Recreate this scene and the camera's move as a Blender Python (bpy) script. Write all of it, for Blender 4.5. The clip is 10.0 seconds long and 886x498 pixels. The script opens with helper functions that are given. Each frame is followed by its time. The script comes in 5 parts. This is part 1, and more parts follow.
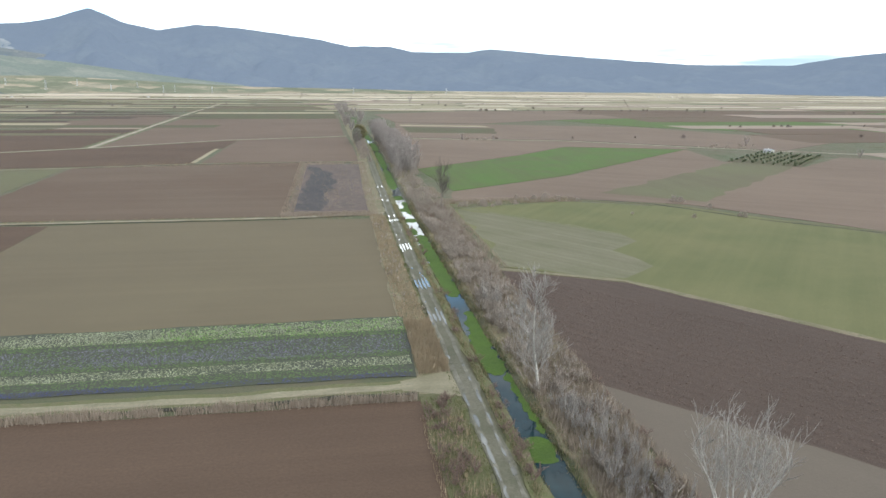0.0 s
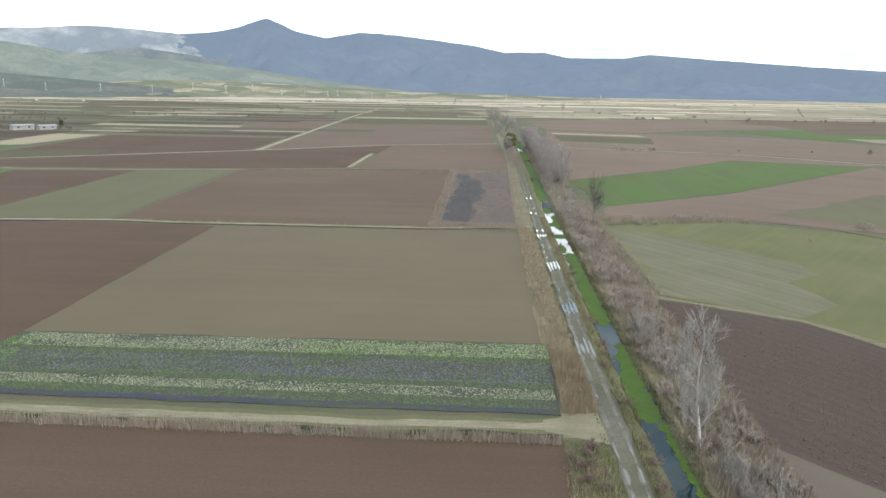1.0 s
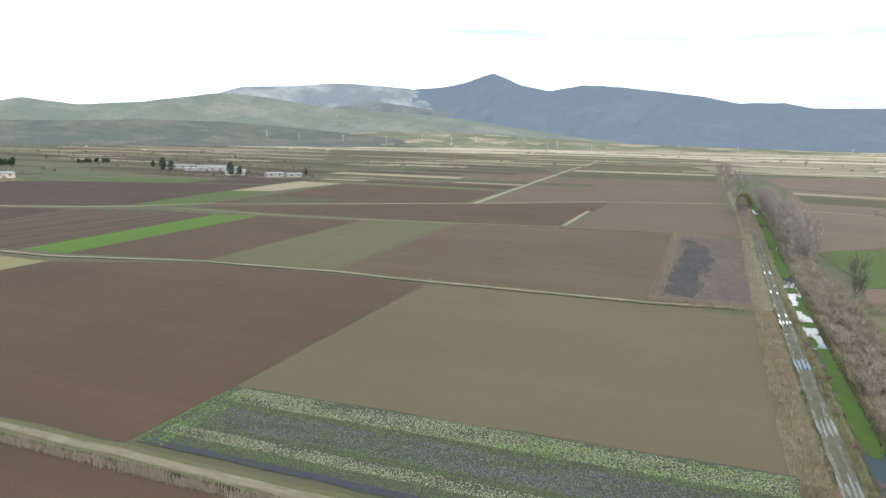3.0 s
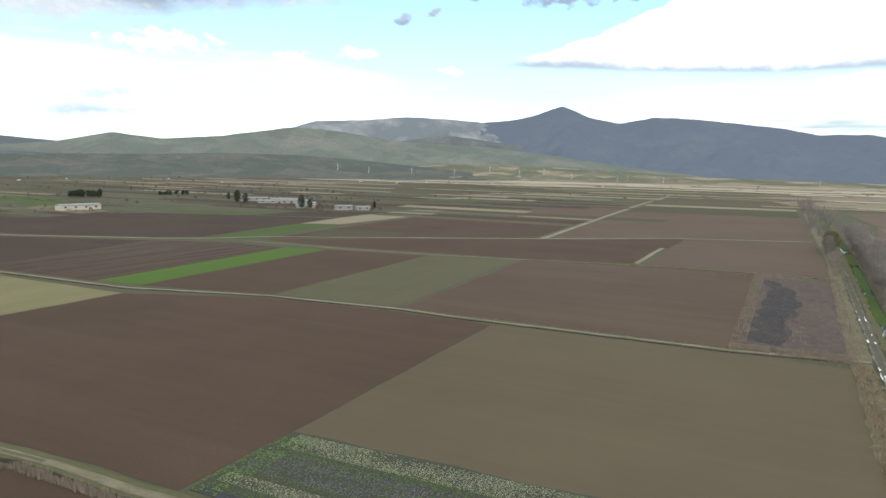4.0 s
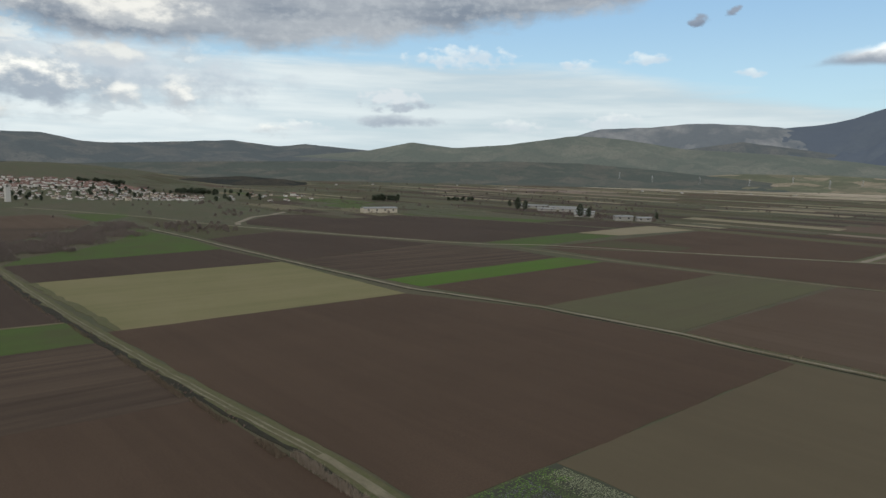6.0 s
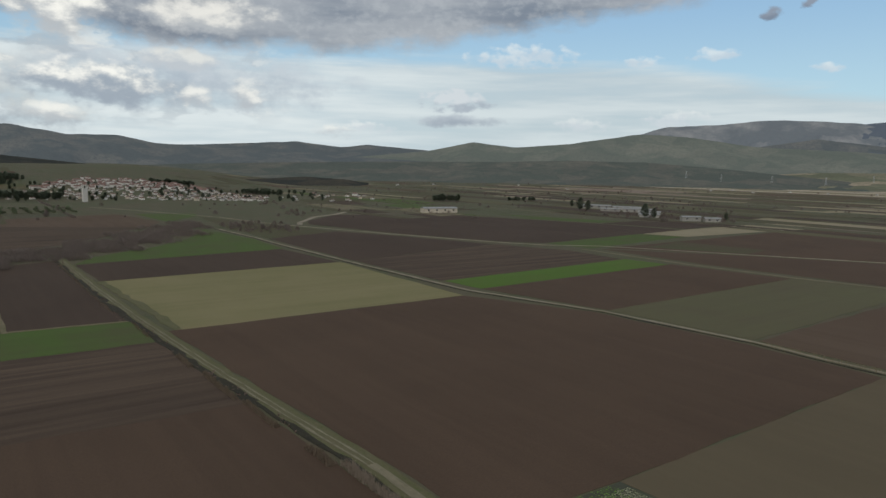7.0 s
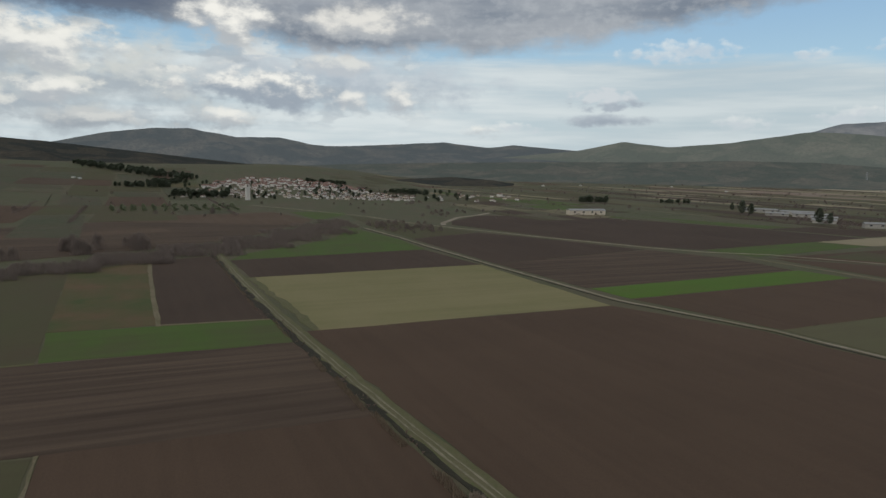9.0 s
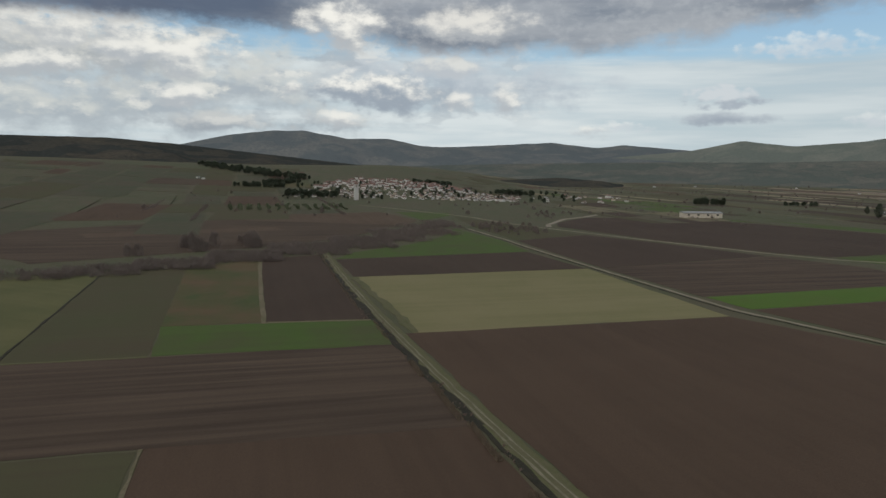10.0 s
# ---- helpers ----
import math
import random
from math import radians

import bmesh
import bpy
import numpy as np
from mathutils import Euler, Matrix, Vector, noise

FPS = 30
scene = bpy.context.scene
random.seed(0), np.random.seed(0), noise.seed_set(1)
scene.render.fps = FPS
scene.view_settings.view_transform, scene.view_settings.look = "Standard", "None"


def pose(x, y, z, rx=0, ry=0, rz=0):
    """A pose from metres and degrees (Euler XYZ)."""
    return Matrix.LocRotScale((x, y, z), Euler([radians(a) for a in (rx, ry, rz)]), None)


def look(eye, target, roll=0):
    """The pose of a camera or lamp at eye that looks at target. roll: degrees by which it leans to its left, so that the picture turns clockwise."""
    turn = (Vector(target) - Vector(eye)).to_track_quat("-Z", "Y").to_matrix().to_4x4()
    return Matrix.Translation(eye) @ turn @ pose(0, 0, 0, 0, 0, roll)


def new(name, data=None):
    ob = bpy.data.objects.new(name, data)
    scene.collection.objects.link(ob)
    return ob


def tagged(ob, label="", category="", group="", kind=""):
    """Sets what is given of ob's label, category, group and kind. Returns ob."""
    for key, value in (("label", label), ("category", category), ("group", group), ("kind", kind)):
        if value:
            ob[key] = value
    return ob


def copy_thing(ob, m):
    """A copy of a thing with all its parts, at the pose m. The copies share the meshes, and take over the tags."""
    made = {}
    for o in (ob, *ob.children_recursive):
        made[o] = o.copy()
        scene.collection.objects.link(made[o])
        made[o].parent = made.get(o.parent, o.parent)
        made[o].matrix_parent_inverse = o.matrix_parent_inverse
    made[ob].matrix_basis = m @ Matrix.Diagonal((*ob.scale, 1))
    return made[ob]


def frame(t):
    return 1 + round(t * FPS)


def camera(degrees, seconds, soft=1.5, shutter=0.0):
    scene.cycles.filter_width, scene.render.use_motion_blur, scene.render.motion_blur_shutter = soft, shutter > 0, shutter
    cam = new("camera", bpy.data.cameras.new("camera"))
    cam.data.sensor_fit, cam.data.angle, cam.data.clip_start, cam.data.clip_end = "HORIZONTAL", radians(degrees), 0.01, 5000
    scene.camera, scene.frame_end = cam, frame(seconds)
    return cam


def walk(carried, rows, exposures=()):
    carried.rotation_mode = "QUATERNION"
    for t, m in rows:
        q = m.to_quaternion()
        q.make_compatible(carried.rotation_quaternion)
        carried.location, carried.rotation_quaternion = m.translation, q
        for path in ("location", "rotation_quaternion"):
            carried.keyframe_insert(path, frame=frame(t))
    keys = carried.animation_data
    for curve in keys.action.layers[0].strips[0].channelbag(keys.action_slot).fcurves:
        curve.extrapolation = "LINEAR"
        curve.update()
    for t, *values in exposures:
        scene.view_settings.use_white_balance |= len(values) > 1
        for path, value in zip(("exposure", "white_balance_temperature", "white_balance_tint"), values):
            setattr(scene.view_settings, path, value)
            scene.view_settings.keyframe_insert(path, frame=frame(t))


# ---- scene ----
cam = camera(65.1, 10.0)
PATH = [
    (0, (2.511, -5.531, 46.312), (2.816, -3.611, 45.842), 0.5),
    (0.5, (2.326, -1.556, 46.961), (2.434, 0.386, 46.496), 0.6),
    (1, (2.147, 1.927, 47.709), (2.04, 3.87, 47.25), 0.8),
    (1.5, (1.835, 5.211, 48.594), (1.525, 7.135, 48.144), 0.9),
    (2, (1.405, 8.556, 49.444), (0.936, 10.453, 49.017), 1.0),
    (2.5, (0.596, 11.96, 50.164), (0.01, 13.834, 49.781), 1.0),
    (4, (-3.175, 21.513, 52.139), (-4.059, 23.29, 51.897), 1.0),
    (4.5, (-4.526, 23.944, 52.352), (-5.467, 25.695, 52.13), 1.0),
    (5, (-6.76, 25.943, 52.499), (-7.852, 27.603, 52.274), 1.2),
    (5.5, (-8.763, 28.337, 52.292), (-10.074, 29.83, 52.062), 1.3),
    (6, (-10.144, 31.119, 52.161), (-11.647, 32.418, 51.927), 1.3),
    (7.5, (-16.516, 37.308, 52.065), (-18.147, 38.44, 51.826), 1.0),
    (8, (-19.333, 39.5, 51.988), (-21.016, 40.554, 51.749), 1.0),
    (8.5, (-22.62, 41.441, 51.755), (-24.37, 42.38, 51.514), 1.0),
    (9, (-25.697, 43.035, 51.667), (-27.512, 43.838, 51.424), 1.0),
    (9.5, (-28.565, 44.592, 51.635), (-30.438, 45.25, 51.39), 1.0),
    (10, (-31.412, 46.085, 51.513), (-33.328, 46.604, 51.267), 0.9),
]
EXPOSURES = [(0, 1.72, 6050, 6), (1.0, 1.72, 6050, 6), (2.5, 1.7, 6100, 6), (4.0, 1.12, 6350, 7), (4.5, 0.62, 6380, 8), (5.0, 0.5, 6400, 8),
             (5.5, 0.38, 6450, 8), (6.2, 0.2, 6450, 8), (7.5, 0.05, 6450, 8.5), (10, 0.0, 6500, 9)]
walk(cam, [(t, look(eye, target, roll)) for t, eye, target, roll in PATH], EXPOSURES)

rng = np.random.default_rng(7)


# ---- world and sun ----
def build_world():
    """A broken cloud deck over a blue sky; clouds are laid out by bearing and height above the horizon, in degrees."""
    world = bpy.data.worlds.new("sky")
    scene.world = world
    world.use_nodes = True
    nt = world.node_tree
    N, L = nt.nodes, nt.links
    N.clear()

    def put(socket, value):
        if isinstance(value, bpy.types.NodeSocket):
            L.new(value, socket)
        else:
            socket.default_value = value

    def math_(op, a, b=0.0, c=0.0, clamp=False):
        n = N.new("ShaderNodeMath")
        n.operation, n.use_clamp = op, clamp
        for s, v in zip(n.inputs, (a, b, c)):
            put(s, v)
        return n.outputs[0]

    def mix(f, a, b):
        n = N.new("ShaderNodeMix")
        n.data_type = "RGBA"
        put(n.inputs[0], f)
        put(n.inputs[6], a)
        put(n.inputs[7], b)
        return n.outputs[2]

    def ramp(v, lo, hi, a=0.0, b=1.0):
        n = N.new("ShaderNodeMapRange")
        n.interpolation_type = "SMOOTHSTEP"
        put(n.inputs[0], v)
        n.inputs[1].default_value, n.inputs[2].default_value = lo, hi
        n.inputs[3].default_value, n.inputs[4].default_value = a, b
        return n.outputs[0]

    coord = N.new("ShaderNodeTexCoord").outputs["Generated"]
    sep = N.new("ShaderNodeSeparateXYZ")
    L.new(coord, sep.inputs[0])
    az = math_("MULTIPLY", math_("ARCTAN2", sep.outputs[0], sep.outputs[1]), 57.2958)
    el = math_("MULTIPLY", math_("ARCSINE", sep.outputs[2]), 57.2958)

    def fbm(sx, sy, scale, seed, detail=6.0, rough=0.55, da=0.0, de=0.0):
        comb = N.new("ShaderNodeCombineXYZ")
        put(comb.inputs[0], math_("MULTIPLY", math_("ADD", az, da), sx))
        put(comb.inputs[1], math_("MULTIPLY", math_("ADD", el, de), sy))
        comb.inputs[2].default_value = seed
        n = N.new("ShaderNodeTexNoise")
        n.inputs["Scale"].default_value, n.inputs["Detail"].default_value, n.inputs["Roughness"].default_value = scale, detail, rough
        L.new(comb.outputs[0], n.inputs["Vector"])
        return n.outputs[0]

    billow = fbm(1.0, 1.7, 0.26, 3.1, 6.0, 0.55)
    fine = fbm(1.0, 1.5, 0.9, 8.4, 6.0, 0.6)
    broad = fbm(0.35, 1.6, 0.22, 1.7)
    streak = fbm(0.12, 1.3, 0.6, 5.5)
    edge = math_("ADD", math_("MULTIPLY", math_("SUBTRACT", billow, 0.5), 3.2), math_("MULTIPLY", math_("SUBTRACT", fine, 0.5), 1.3))

    edge_small = math_("MULTIPLY", math_("SUBTRACT", fbm(1.0, 1.6, 1.15, 14.2, 3.0, 0.45), 0.5), 3.4)
    # the lit side of the billows: the same billows, shifted towards the light
    shifted = fbm(1.0, 1.7, 0.26, 3.1, 6.0, 0.55, 0.45, 0.55)
    relief = math_("MULTIPLY", math_("SUBTRACT", billow, shifted), 4.5)

    sky = N.new("ShaderNodeTexSky")
    sky.sky_type, sky.sun_disc = "NISHITA", False
    sky.sun_elevation, sky.sun_rotation = radians(34), radians(150)
    sky.air_density, sky.dust_density, sky.ozone_density = 1.0, 1.2, 1.0
    # deep blue above, pale towards the horizon
    blue = mix(ramp(el, 1.0, 16.0), (0.48, 0.68, 0.77, 1), (0.27, 0.46, 0.69, 1))
    nishita = N.new("ShaderNodeVectorMath")
    nishita.operation = "SCALE"
    L.new(sky.outputs[0], nishita.inputs[0])
    nishita.inputs["Scale"].default_value = 0.09
    base = mix(0.75, nishita.outputs[0], blue)

    # thin bright veil along the horizon, higher towards the west
    veil_top = math_("ADD", ramp(az, -46.0, -12.0, 8.5, 4.6), math_("MULTIPLY", math_("SUBTRACT", streak, 0.5), 2.5))
    veil = math_("MULTIPLY", ramp(math_("SUBTRACT", veil_top, el), -0.4, 1.0), ramp(streak, 0.2, 0.62, 0.72, 0.95))
    col = mix(veil, base, mix(ramp(streak, 0.3, 0.7), mix(ramp(az, -70.0, -45.0), (0.54, 0.61, 0.65, 1), (0.47, 0.54, 0.58, 1)), mix(ramp(az, -70.0, -45.0), (0.70, 0.75, 0.76, 1), (0.62, 0.68, 0.70, 1))))

    def cloud(col, a0, e0, wa, we, top, low, soft=0.35, rough=1.0, cover=1.0, lift=0.0, ragged=None):
        """One cloud round the bearing a0 and height e0, with half-widths wa and we, lit above and grey below."""
        u = math_("DIVIDE", math_("SUBTRACT", az, a0), wa)
        v = math_("DIVIDE", math_("SUBTRACT", el, e0), we)
        d = math_("ADD", math_("MULTIPLY", u, u), math_("MULTIPLY", v, v))
        d = math_("SUBTRACT", math_("SUBTRACT", 1.0, d), math_("MULTIPLY", ragged or edge, -rough))
        mask = math_("MULTIPLY", ramp(d, -0.15, soft + 0.25), cover)
        lit = math_("ADD", math_("MULTIPLY", v, 0.75), math_("ADD", math_("MULTIPLY", edge, 0.2), math_("MULTIPLY", relief, 0.6)))
        return mix(mask, col, mix(ramp(lit, -0.35 + lift, 0.45 + lift), (*low, 1), (*top, 1)))

    white, cream, grey, slate = (0.95, 0.95, 0.92), (0.74, 0.73, 0.67), (0.36, 0.40, 0.46), (0.19, 0.22, 0.28)
    pale = (0.52, 0.58, 0.63)
    # western cloud field, from the horizon upwards
    col = cloud(col, -100, 5.5, 24, 5.0, (0.60, 0.62, 0.60), (0.40, 0.45, 0.49), 0.9, 0.9, 0.9)
    col = cloud(col, -104, 7.6, 10, 2.6, cream, (0.42, 0.45, 0.47), 0.5, 1.1)
    col = cloud(col, -90, 2.9, 9, 0.9, (0.56, 0.58, 0.58), (0.35, 0.39, 0.43), 0.8, 0.9)
    col = cloud(col, -75, 6.6, 14, 3.0, (0.52, 0.57, 0.62), (0.37, 0.43, 0.50), 1.0, 1.0, 0.85)
    puffs = math_("MULTIPLY", ramp(fbm(1.0, 2.6, 0.30, 12.3, 6.0, 0.5), 0.50, 0.60), math_("MULTIPLY", ramp(az, -64.0, -74.0), ramp(el, 2.0, 4.0)))
    tone2 = mix(ramp(math_("ADD", relief, math_("MULTIPLY", math_("SUBTRACT", fine, 0.5), 0.8)), -0.15, 0.5), (0.37, 0.42, 0.47, 1), (0.82, 0.81, 0.76, 1))
    col = mix(math_("MULTIPLY", puffs, 0.5), col, tone2)
    for a0, e0, wa, we in ((-102, 9.0, 6.0, 1.3), (-104.5, 6.4, 4.4, 0.9), (-92.7, 8.0, 2.2, 0.9), (-95.2, 7.0, 1.6, 1.0), (-95.4, 4.7, 1.7, 0.8), (-83.4, 3.5, 1.3, 0.7), (-99, 7.9, 2.2, 0.7),
                           (-76.5, 9.4, 2.2, 0.8), (-86.8, 5.8, 0.7, 0.4), (-70, 5.1, 1.2, 0.9), (-73.5, 4.9, 1.1, 0.7), (-63, 2.6, 1.5, 0.5)):
        col = cloud(col, a0, e0, wa * 1.3, we * 1.3, (0.86, 0.85, 0.80), (0.46, 0.49, 0.52), 0.9, 1.25, 0.85)
    col = cloud(col, -80.6, 5.5, 5.4, 1.6, (0.88, 0.87, 0.82), (0.33, 0.38, 0.44), 0.6, 1.0, 1.0, 0.15)
    col = cloud(col, -75, 7.6, 3.2, 0.9, (0.70, 0.71, 0.69), (0.50, 0.54, 0.58), 0.6, 0.9)
    # flat cloud over the plain
    col = cloud(col, -53.2, 5.2, 3.0, 1.0, (0.62, 0.66, 0.69), (0.38, 0.43, 0.49), 0.7, 1.0, 0.9, -0.15, edge_small)
    col = cloud(col, -53.2, 3.6, 3.6, 0.6, (0.44, 0.49, 0.54), (0.34, 0.39, 0.45), 0.6, 0.9)
    for a0, e0, wa, we in ((-60.5, 3.0, 2.6, 0.5), (-43.0, 3.4, 2.0, 0.7), (-36.0, 3.9, 2.6, 0.7), (-39.0, 8.2, 1.6, 0.5), (-33.5, 8.6, 2.0, 0.5), (-26.0, 7.4, 1.0, 0.4),
                           (-48.0, 8.7, 4.5, 0.9)):
        col = cloud(col, a0, e0, wa, we, (0.78, 0.80, 0.79), (0.60, 0.64, 0.68), 1.1, 1.2, 0.6, 0.0, edge_small)
    # dark deck overhead and its ragged fringe
    deck_low = math_("ADD", ramp(az, -64.0, -31.0, 8.6, 12.4), math_("MULTIPLY", edge, -0.8))
    deck_low = math_("ADD", deck_low, ramp(az, -36.0, -26.0, 0.0, 5.0))
    deck_low = math_("ADD", deck_low, ramp(az, -84.0, -78.0, 1.3, 0.0))
    deck = ramp(math_("SUBTRACT", el, deck_low), -0.5, 1.1)
    tone = mix(ramp(broad, 0.35, 0.70), (0.19, 0.22, 0.27, 1), (0.37, 0.39, 0.42, 1))
    tone = mix(ramp(fine, 0.42, 0.70, 0.0, 0.35), tone, (0.50, 0.52, 0.54, 1))
    tone = mix(ramp(az, -84.0, -90.0), tone, mix(ramp(broad, 0.35, 0.7), (0.10, 0.125, 0.18, 1), (0.20, 0.235, 0.29, 1)))
    col = mix(math_("MULTIPLY", deck, 0.95), col, tone)
    col = cloud(col, -72.5, 11.0, 4.8, 1.5, (0.82, 0.80, 0.75), (0.46, 0.48, 0.50), 0.9, 0.9, 0.9)
    col = cloud(col, -82.6, 10.5, 4.0, 1.9, (0.92, 0.90, 0.84), (0.46, 0.48, 0.50), 0.9, 1.1, 0.95)
    # tall white cloud in the north, flat grey below
    top_line = math_("ADD", ramp(az, -24.4, 1.4, 8.0, 15.0), math_("MULTIPLY", edge, 0.5))
    base_line = math_("ADD", ramp(az, -24.0, 2.0, 7.7, 7.0), math_("MULTIPLY", edge, 0.12))
    body = math_("MULTIPLY", ramp(math_("SUBTRACT", top_line, el), -0.1, 0.5), ramp(math_("SUBTRACT", el, base_line), -0.15, 0.3))
    shade = ramp(math_("SUBTRACT", el, math_("ADD", base_line, math_("MULTIPLY", edge, 0.4))), 0.1, 1.7)
    col = mix(math_("MULTIPLY", body, ramp(az, -23.5, -19.0)), col, mix(shade, (0.27, 0.31, 0.37, 1), (1.15, 1.15, 1.12, 1)))
    col = cloud(col, 5.5, 5.8, 4.6, 1.1, (0.95, 0.95, 0.93), (0.60, 0.62, 0.66), 0.4, 0.6)
    for a0, e0, wa, we in ((-17.0, 13.4, 4.4, 1.2), (-30.0, 11.3, 0.9, 0.5), (-27.4, 11.8, 0.7, 0.4), (-23.9, 13.2, 1.3, 0.6), (-11.9, 12.9, 0.6, 0.4)):
        col = cloud(col, a0, e0, wa, we, (0.25, 0.28, 0.34), (0.18, 0.21, 0.27), 0.8, 1.2, 0.9, 0.0, edge_small)
    # the sky beyond and behind is overcast and bright
    north = math_("MULTIPLY", ramp(az, -22.0, -2.0), ramp(el, 8.0, 3.0))
    wisps = fbm(0.10, 1.1, 0.7, 21.5, 4.0, 0.5)
    col = mix(math_("MULTIPLY", north, ramp(streak, 0.25, 0.6, 0.6, 0.95)), col, mix(ramp(wisps, 0.48, 0.68), (0.62, 0.66, 0.66, 1), (0.20, 0.25, 0.27, 1)))
    above = ramp(el, 14.0, 30.0)
    col = mix(above, col, mix(ramp(broad, 0.4, 0.6), (0.42, 0.46, 0.52, 1), (0.74, 0.75, 0.75, 1)))

    bg = N.new("ShaderNodeBackground")
    L.new(col, bg.inputs[0])
    bg.inputs[1].default_value = 1.0
    out = N.new("ShaderNodeOutputWorld")
    L.new(bg.outputs[0], out.inputs[0])


build_world()
sun = new("sun", bpy.data.lights.new("sun", "SUN"))
sun.data.energy, sun.data.angle, sun.data.color = 0.8, radians(12), (1.0, 0.95, 0.87)
sun.matrix_world = look((0, 0, 100), (-50, 87, 100 - 68))
scene.view_settings.exposure = 0.0


# ---- materials ----
class Nodes:
    """A small helper round one material's node tree."""

    def __init__(self, name, rough=0.9, spec=0.2):
        self.mat = bpy.data.materials.new(name)
        self.mat.use_nodes = True
        self.t = self.mat.node_tree
        self.bsdf = self.t.nodes["Principled BSDF"]
        self.bsdf.inputs["Roughness"].default_value = rough
        self.bsdf.inputs["Specular IOR Level"].default_value = spec

    def add(self, kind, **values):
        n = self.t.nodes.new(kind)
        for key, v in values.items():
            s = n.inputs[key.replace("_", " ")]
            if isinstance(v, bpy.types.NodeSocket):
                self.t.links.new(v, s)
            else:
                s.default_value = v
        return n

    def place(self, scale=(1, 1, 1), turn=0.0):
        c = self.t.nodes.new("ShaderNodeTexCoord")
        m = self.add("ShaderNodeMapping", Rotation=(0, 0, turn))
        self.t.links.new(c.outputs["Object"], m.inputs[0])
        return self.add("ShaderNodeMapping", Vector=m.outputs[0], Scale=scale).outputs[0]

    def noise(self, vec, scale, detail=4.0, rough=0.55):
        return self.add("ShaderNodeTexNoise", Vector=vec, Scale=scale, Detail=detail, Roughness=rough).outputs[0]

    def ramp(self, v, lo, hi, a=0.0, b=1.0):
        n = self.add("ShaderNodeMapRange", Value=v)
        n.inputs[1].default_value, n.inputs[2].default_value, n.inputs[3].default_value, n.inputs[4].default_value = lo, hi, a, b
        return n.outputs[0]

    def mix(self, f, a, b):
        n = self.t.nodes.new("ShaderNodeMix")
        n.data_type = "RGBA"
        for s, v in ((n.inputs[0], f), (n.inputs[6], a), (n.inputs[7], b)):
            if isinstance(v, bpy.types.NodeSocket):
                self.t.links.new(v, s)
            else:
                s.default_value = (*v, 1) if isinstance(v, tuple) and len(v) == 3 else v
        return n.outputs[2]

    def colour(self, c):
        self.t.links.new(c, self.bsdf.inputs["Base Color"])

    def bump(self, height, strength, distance=0.1):
        n = self.add("ShaderNodeBump", Height=height, Strength=strength, Distance=distance)
        self.t.links.new(n.outputs[0], self.bsdf.inputs["Normal"])


def tint(c, k):
    return tuple(max(0.0, min(1.0, v * k)) for v in c)


def field_mat(name, base, second=None, turn=0.0, rows=0.0, patch=0.02, grain=0.5, clods=0.5, streaks=0.35, gain=1.25):
    """Farmland: broad patches, streaks along the working direction, fine clods."""
    m = Nodes(name, 0.95, 0.1)
    second = second or tint(base, 0.75)
    p = m.place()
    along = m.place((0.03, 1.0, 1.0), turn)
    big = m.noise(p, patch, 5.0, 0.6)
    line = m.noise(along, 0.28, 3.0, 0.6)
    fine = m.noise(p, 2.2, 4.0, 0.7)
    f = m.ramp(big, 0.36, 0.64)
    c = m.mix(f, base, second)
    c = m.mix(m.ramp(line, 0.4, 0.75, 0.0, streaks), c, tint(base, gain))
    c = m.mix(m.ramp(m.noise(m.place((0.012, 0.22, 1.0), turn), 0.28, 2.0), 0.52, 0.66, 0.0, streaks), c, tint(base, 0.5 + 0.5 * gain))
    c = m.mix(m.ramp(fine, 0.35, 0.7, 0.0, grain), c, tint(second, 0.7))
    h = fine
    if rows:
        wave = m.add("ShaderNodeTexWave", Vector=m.place((1, 1, 1), turn), Scale=rows, Distortion=1.5, Detail=2.0)
        wave.bands_direction = "Y"
        c = m.mix(m.ramp(wave.outputs[1], 0.3, 1.0, 0.0, 0.3), c, tint(base, 0.72))
    m.colour(c)
    m.bump(h, clods, 0.25)
    return m.mat


def grass_mat(name, a, b, c3, scale=0.15):
    m = Nodes(name, 0.9, 0.15)
    p = m.place()
    c = m.mix(m.ramp(m.noise(p, scale, 5.0, 0.6), 0.35, 0.65), a, b)
    c = m.mix(m.ramp(m.noise(p, scale * 6, 4.0, 0.65), 0.45, 0.7, 0.0, 0.8), c, c3)
    c = m.mix(m.ramp(m.noise(p, 3.0, 3.0, 0.7), 0.4, 0.75, 0.0, 0.4), c, tint(a, 0.55))
    m.colour(c)
    m.bump(m.noise(p, 2.5, 4.0, 0.7), 0.7, 0.3)
    return m.mat


def plant_mat(name, a, b, rough=0.8):
    """Stems, twigs and leaves: each island has its own shade."""
    m = Nodes(name, rough, 0.2)
    g = m.t.nodes.new("ShaderNodeNewGeometry")
    c = m.mix(g.outputs["Random Per Island"], a, b)
    c = m.mix(m.ramp(m.noise(m.place(), 0.35, 3.0), 0.35, 0.65, 0.0, 0.55), c, tint(a, 0.7))
    m.colour(c)
    return m.mat


